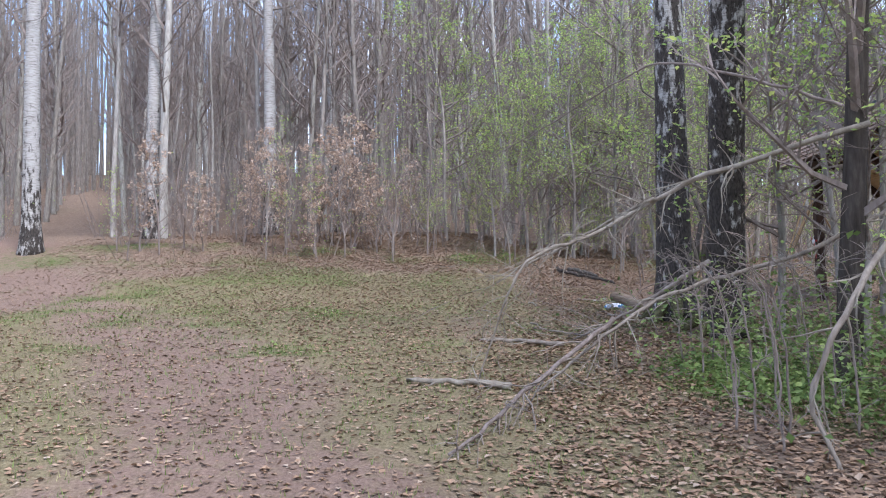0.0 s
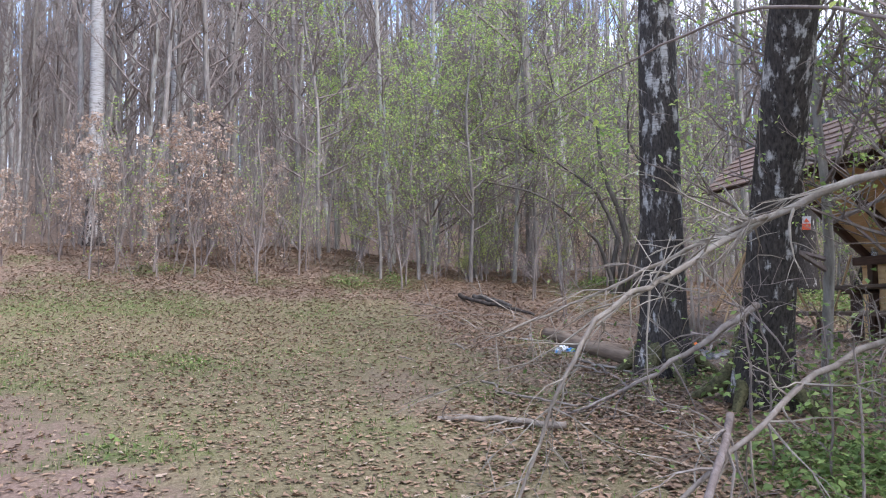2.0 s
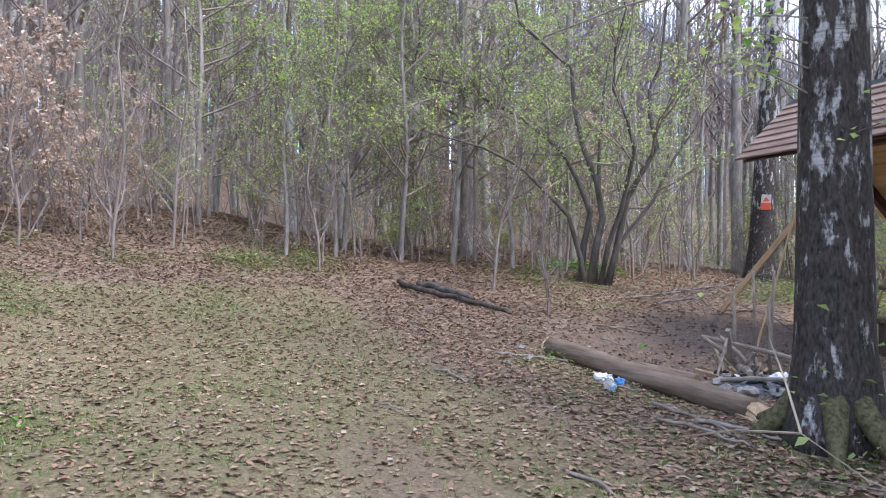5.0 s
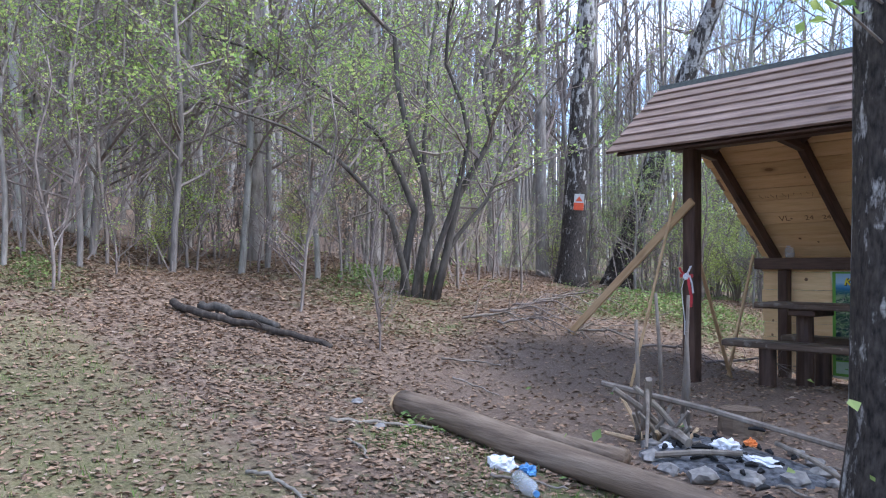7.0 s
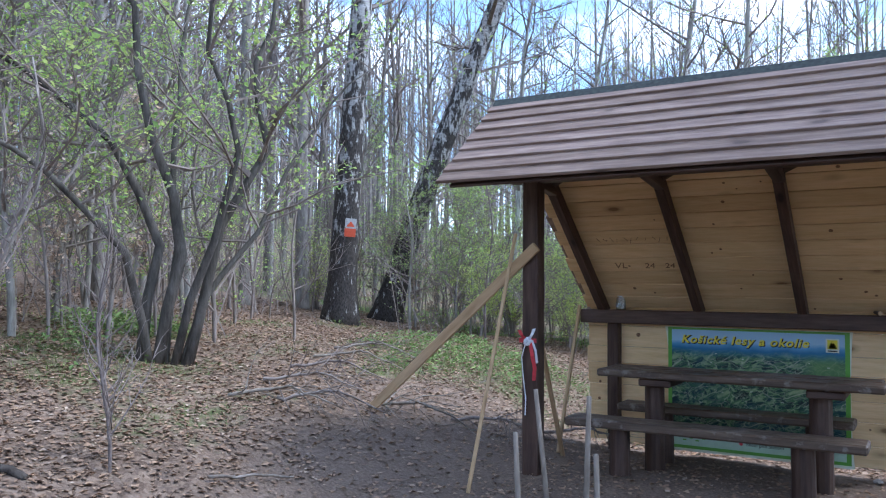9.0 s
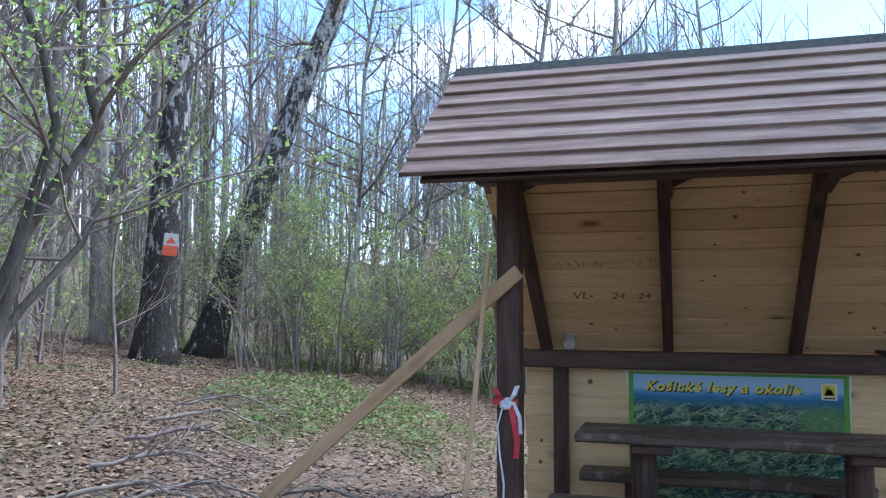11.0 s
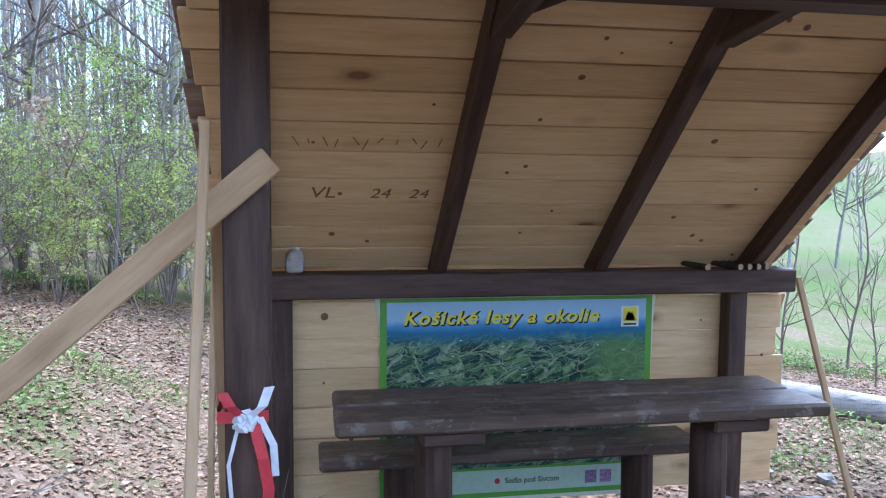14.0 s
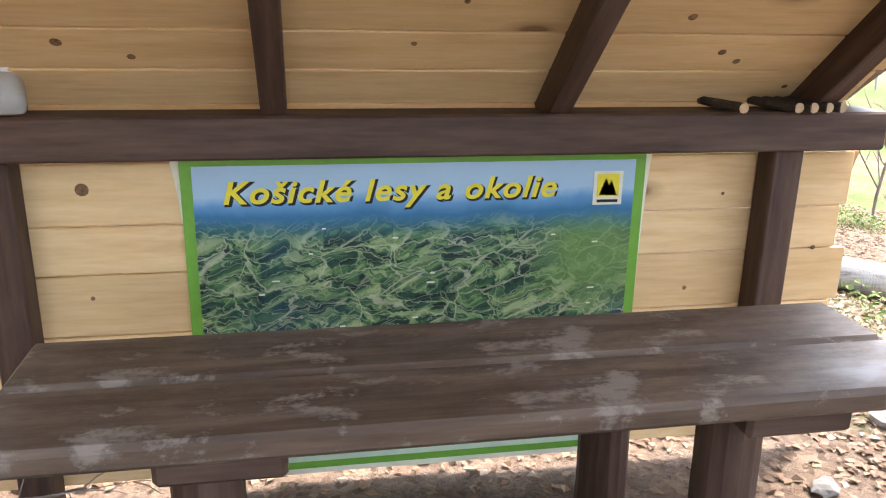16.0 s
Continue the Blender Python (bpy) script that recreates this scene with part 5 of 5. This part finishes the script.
# leafy brambles below the leaning birch
low = Geo()
r5 = random.Random(91)
for i in range(4800):
    x, y = r5.gauss(6.6, 1.5), r5.gauss(-5.3, .7)
    if x > 10.5 or y < -7.2:
        continue
    low.leaf((x, y, height(x, y) + abs(r5.gauss(0, .42))), r5.uniform(.03, .075), r5, .4)
tagged(part("bramble_leaves", low, M_BRAMBLE), "low green undergrowth below the leaning birch", "undergrowth", kind="stuff")
tree("dark_tree", "dark slender tree overgrown with green ivy leaves", "tree", "", grow_tree(55, 9, 0.10, 0.12, 22, 200, 1.1, (0.3, 0.9), 0.2, 0.5, 8, leaves=2200, leaf_size=.06), (M_DARK, M_TWIG, M_LEAF), (6.75, -5.35))
for i in range(22):
    x, y = r5.uniform(4.6, 9.0), r5.uniform(-6.8, -4.8)
    branch_thing("bramble_stem", "thin arching stem in the undergrowth", [H(x, y, -.02), H(x + .05, y - .03, .5), H(x + .15, y - .15, .95), H(x + .3, y - .35, 1.1)], .009, .003, M_TWIG, 8, 120 + i, "stem", .5)

# fire place
ash = tagged(new("ash_heap"), "grey ash and charcoal heap of a camp fire", "ash")
g = Geo()
nr, na = 9, 28
for j in range(nr + 1):
    for i in range(na):
        u, an = j / nr, 2 * math.pi * i / na
        rr = u * (0.52 + 0.08 * math.sin(3 * an + 1))
        x, y = 1.3 + rr * math.cos(an) * 1.15, -4.5 + rr * math.sin(an) * .85
        g.v.append((x, y, height(x, y, False) + 0.055 * (1 - u * u) + 0.03 * noise.noise((x * 9, y * 9, 2)) * (1 - u) + (0.008 if u < 1 else -0.02)))
for j in range(nr):
    for i in range(na):
        g.f.append((j * na + i, (j + 1) * na + i, (j + 1) * na + (i + 1) % na, j * na + (i + 1) % na))
part("heap", g, M_ASH, ash, smooth=True)
r6 = random.Random(15)
for i in range(46):
    x, y = 1.3 + r6.gauss(0, .24), -4.5 + r6.gauss(0, .18)
    b = tagged(new("charcoal"), "piece of black charcoal in the ashes", "charcoal", "charcoal in the fire place")
    an = r6.uniform(0, 3)
    l2 = r6.uniform(.02, .06)
    z = height(x, y, False) + .06
    part("lump", Geo().tube([(x - l2 * math.cos(an), y - l2 * math.sin(an), z), (x, y, z + .008), (x + l2 * math.cos(an), y + l2 * math.sin(an), z)], [.009, .018, .01], 5), M_CHAR, b)


def stone(x, y, s, seed, mat=M_STONE, label="broken grey stone at the fire place"):
    bm = bmesh.new()
    bmesh.ops.create_icosphere(bm, subdivisions=2, radius=1)
    for v in bm.verts:
        k = 1 + 0.5 * noise.noise(v.co * 1.3 + Vector((seed * 3.1, seed, 0)))
        v.co = Vector((v.co.x * s * k, v.co.y * s * k * .75, v.co.z * s * k * .5))
    me = bpy.data.meshes.new("stone")
    bm.to_mesh(me)
    bm.free()
    me.materials.append(mat)
    ob = tagged(new("stone", me), label, "stone", "loose stones")
    ob.matrix_basis = pose(x, y, height(x, y, False) + s * .28, 0, 0, seed * 57)


for i, (x, y, s) in enumerate(((1.62, -4.75, .10), (1.80, -4.55, .09), (1.45, -4.95, .11), (1.25, -4.98, .08), (1.85, -4.3, .08), (1.05, -4.85, .09), (1.72, -4.15, .07), (.85, -4.6, .07), (1.95, -4.42, .05), (1.55, -4.05, .06), (2.2, -.35, .06), (1.75, -.3, .05), (1.95, -.18, .07), (2.5, .3, .06), (2.8, .1, .07), (-.3, -5.95, .05), (-1.1, -5.6, .05))):
    stone(x, y, s, i)
for i, (a, b, r) in enumerate((((.25, -4.35, .30), (1.95, -4.25, .10), .022), ((.75, -4.5, .38), (1.0, -4.85, .05), .014), ((.85, -4.45, .10), (1.15, -4.62, .08), .035), ((.62, -4.35, .05), (.80, -4.55, .42), .03), ((.70, -4.25, .04), (.55, -4.6, .33), .026), ((.9, -4.3, .03), (.65, -4.5, .36), .022), ((1.1, -4.9, .06), (1.5, -4.6, .10), .02), ((1.5, -4.2, .1), (2.1, -4.6, .05), .016))):
    z = height(a[0], a[1], False)
    stick = tagged(new("fire_stick"), "pale broken stick stacked at the fire place", "stick", "fire wood")
    va, vb = Vector((a[0], a[1], z + a[2])), Vector((b[0], b[1], z + b[2]))
    part("wood", Geo().tube([va, va.lerp(vb, .5) + Vector((.01, 0, .015)), vb], [r, r * .95, r * .8], 7), M_DEAD, stick)
for i, (x, y, h, lx, ly) in enumerate(((.30, -4.0, .75, -.03, .02), (.42, -3.85, .95, -.15, .12), (.58, -3.85, .95, .03, .05), (.70, -3.95, .70, .02, -.04))):
    pole = tagged(new("upright_stick"), "thin debarked stick stuck upright in the ground", "stick", "upright sticks at the fire")
    z = height(x, y, False)
    part("rod", Geo().tube([(x, y, z - .12), (x + lx * .5 + .01, y + ly * .5, z + h * .5), (x + lx, y + ly, z + h)], [.018, .016, .013], 7), M_DEAD, pole, smooth=True)
stump = tagged(new("stump"), "low sawn stump beside the fire place", "stump")
sx, sy = 1.0, -3.75
sz = height(sx, sy, False)
part("wood", Geo().tube([(sx, sy, sz - .08), (sx, sy, sz + .06), (sx + .005, sy, sz + .16)], [.17, .155, .15], 12), M_LOG, stump)
part("sawn_top", Geo().tube([(sx + .005, sy, sz + .158), (sx + .005, sy, sz + .165)], [.145, .145], 12), M_LOG, stump)


def crumple(name, label, x, y, s, mat, seed, cat="litter"):
    bm = bmesh.new()
    bmesh.ops.create_icosphere(bm, subdivisions=3, radius=1)
    for v in bm.verts:
        k = 1 + 0.7 * noise.noise(v.co * 2.4 + Vector((seed * 1.7, 0, seed)))
        v.co = Vector((v.co.x * s[0] * k, v.co.y * s[1] * k, max(-.4, v.co.z) * s[2] * k))
    me = bpy.data.meshes.new(name)
    bm.to_mesh(me)
    bm.free()
    me.materials.append(mat)
    ob = tagged(new(name, me), label, cat)
    ob.location = (x, y, height(x, y, False) + s[2] * .35)
    return ob


crumple("plastic_bag", "crumpled white plastic bag beside the log", .70, -5.80, (.09, .07, .05), M_WHITE, 1)
crumple("plastic_bag", "crumpled blue wrapper beside the log", .86, -5.76, (.06, .05, .04), M_BLUE, 2)
crumple("paper_scrap", "crumpled white paper in the fire place", 1.28, -4.42, (.09, .06, .05), M_WHITE, 3).location.z += .05
crumple("wrapper", "orange wrapper in the fire place", 1.42, -4.36, (.035, .03, .03), M_ORANGE, 4).location.z += .10
crumple("paper_scrap", "flat white paper scrap in the fire place", 1.55, -4.5, (.10, .06, .03), M_WHITE, 5).location.z += .05
crumple("paper_scrap", "small white scrap in the fire place", 1.0, -4.62, (.06, .05, .03), M_WHITE, 6).location.z += .03
bottle = tagged(new("plastic_bottle"), "clear empty plastic bottle lying on its side", "bottle")
part("body", Geo().tube([(0, 0, 0), (0, 0, .01), (0, 0, .10), (0, 0, .12), (0, 0, .20), (0, 0, .26), (0, 0, .285), (0, 0, .30)], [.035, .046, .046, .042, .046, .03, .014, .014], 14), M_CLEAR, bottle, smooth=True)
part("cap", Geo().tube([(0, 0, .298), (0, 0, .318)], [.016, .016], 10), M_BLUE, bottle)
bottle.matrix_basis = pose(.98, -5.95, height(.98, -5.95) + .046, 90, 0, 62)

# trail sign on the marked birch
sign = tagged(new("trail_sign"), "small red and white trail sign nailed to the birch", "sign")
part("plate", Geo().box((-.10, -.006, -.165), (.10, .004, .165)), M_SIGNWHITE, sign)
part("red_field", Geo().box((-.10, -.010, -.165), (.10, -.0065, -.015)), M_SIGNRED, sign, "red lower half")
part("triangle", Geo().add([(-.075, -.0105, .015), (.075, -.0105, .015), (.0, -.0105, .12)], [(0, 1, 2)]), M_SIGNRED, sign, "red triangle")
sign.matrix_basis = pose(-6.78, 3.55, 2.50, 0, 4, 36)


# knots and scratches in the pine boards
def knot_disc(name, p, nrm, r, mat=None):
    p, nrm = Vector(p), Vector(nrm).normalized()
    return part(name, Geo().tube([p, p + nrm * 0.0016], [r, r * 0.9], 10), mat or M_KNOT, shelter)


M_KNOT = plain("pine_knot", (0.20, 0.11, 0.055), 0.6, 0.3, 0.5, 60)
r7 = random.Random(21)
for x, z, r in ((-0.345, 0.985, .022), (1.74, 0.56, .009), (-0.74, 0.50, .014), (-0.75, 0.33, .016), (-0.35, 0.62, .008), (2.25, 0.70, .010), (2.2, 0.42, .011), (1.85, 0.92, .007), (-0.2, 0.30, .012), (1.68, 0.25, .010)):
    knot_disc("knot", (x, 0.0005, z), (0, -1, 0), r)
for i in range(34):
    x, u = r7.uniform(X0 + .1, X1 - .2), length * (int(r7.uniform(2, 15)) + r7.uniform(.25, .75)) / n
    if min(abs(x - q) for q in (-0.685, 0.262, 1.17, 2.10)) < .07:
        continue
    p = Vector((x, RIDGE[0], RIDGE[1])) - UPN * 0.0338 + SL * u
    knot_disc("knot", p, -UPN, r7.uniform(.007, .018))
SLOPE = Matrix((Vector((1, 0, 0)), -SL, Vector((1, 0, 0)).cross(-SL))).transposed().to_4x4()
for x, down, text, size in ((-0.43, 0.715, "VL", .115), (-0.14, 0.715, "24", .10), (0.05, 0.715, "24", .095)):
    ob = lettering("scribble", text, 0, 0, size, M_KNOT, shelter, 0, 0.2)
    m = SLOPE.copy()
    m.translation = Vector((x, RIDGE[0], RIDGE[1])) - UPN * 0.0350 + SL * (length * down)
    ob.matrix_basis = m
for i in range(11):
    x, u = -0.50 + 0.066 * i, length * 0.565 + 0.012 * (i % 2)
    p = Vector((x, RIDGE[0], RIDGE[1])) - UPN * 0.0345 + SL * u
    q = p + SL * r7.uniform(.03, .07) + Vector((r7.uniform(-.03, .03), 0, 0))
    part("scratch", Geo().tube([p, q], [.003, .0025], 4), M_KNOT, shelter)

# low leafy twig on the thick birch
twig = tagged(new("leafy_twig"), "low twig with fresh yellow-green leaves on the birch", "twig")
g, lv = Geo(), Geo()
for i in range(5):
    a = Vector((2.72, -5.68, 1.95 + .16 * i))
    c = a + Vector((-.10 - .05 * i, -.55, .12 - .06 * i))
    g.tube([a, a.lerp(c, .5) + Vector((0, 0, .05)), c], [.007, .005, .002], 4, False)
    for f in range(12):
        lv.leaf(a.lerp(c, r7.uniform(.3, 1)) + Vector((r7.gauss(0, .06), r7.gauss(0, .06), r7.gauss(0, .05))), r7.uniform(.05, .09), r7, .3)
part("stem", g, M_TWIG, twig)
tagged(part("foliage", lv, M_LEAF, twig), kind="stuff")

# more broken sticks heaped at the fire
r8 = random.Random(44)
for i in range(16):
    x, y = .78 + r8.gauss(0, .16), -4.42 + r8.gauss(0, .14)
    an, ln, z = r8.uniform(0, 6.28), r8.uniform(.18, .42), height(x, y, False)
    d = Vector((math.cos(an) * .6, math.sin(an) * .6, r8.uniform(.15, .9))).normalized() * ln
    stick = tagged(new("fire_stick"), "short broken stick heaped at the fire place", "stick", "fire wood")
    a = Vector((x, y, z - .01))
    part("wood", Geo().tube([a, a + d * .5 + Vector((.01, .01, 0)), a + d], [.017, .016, .012], 6), M_DEAD if i % 3 else M_CUT, stick)
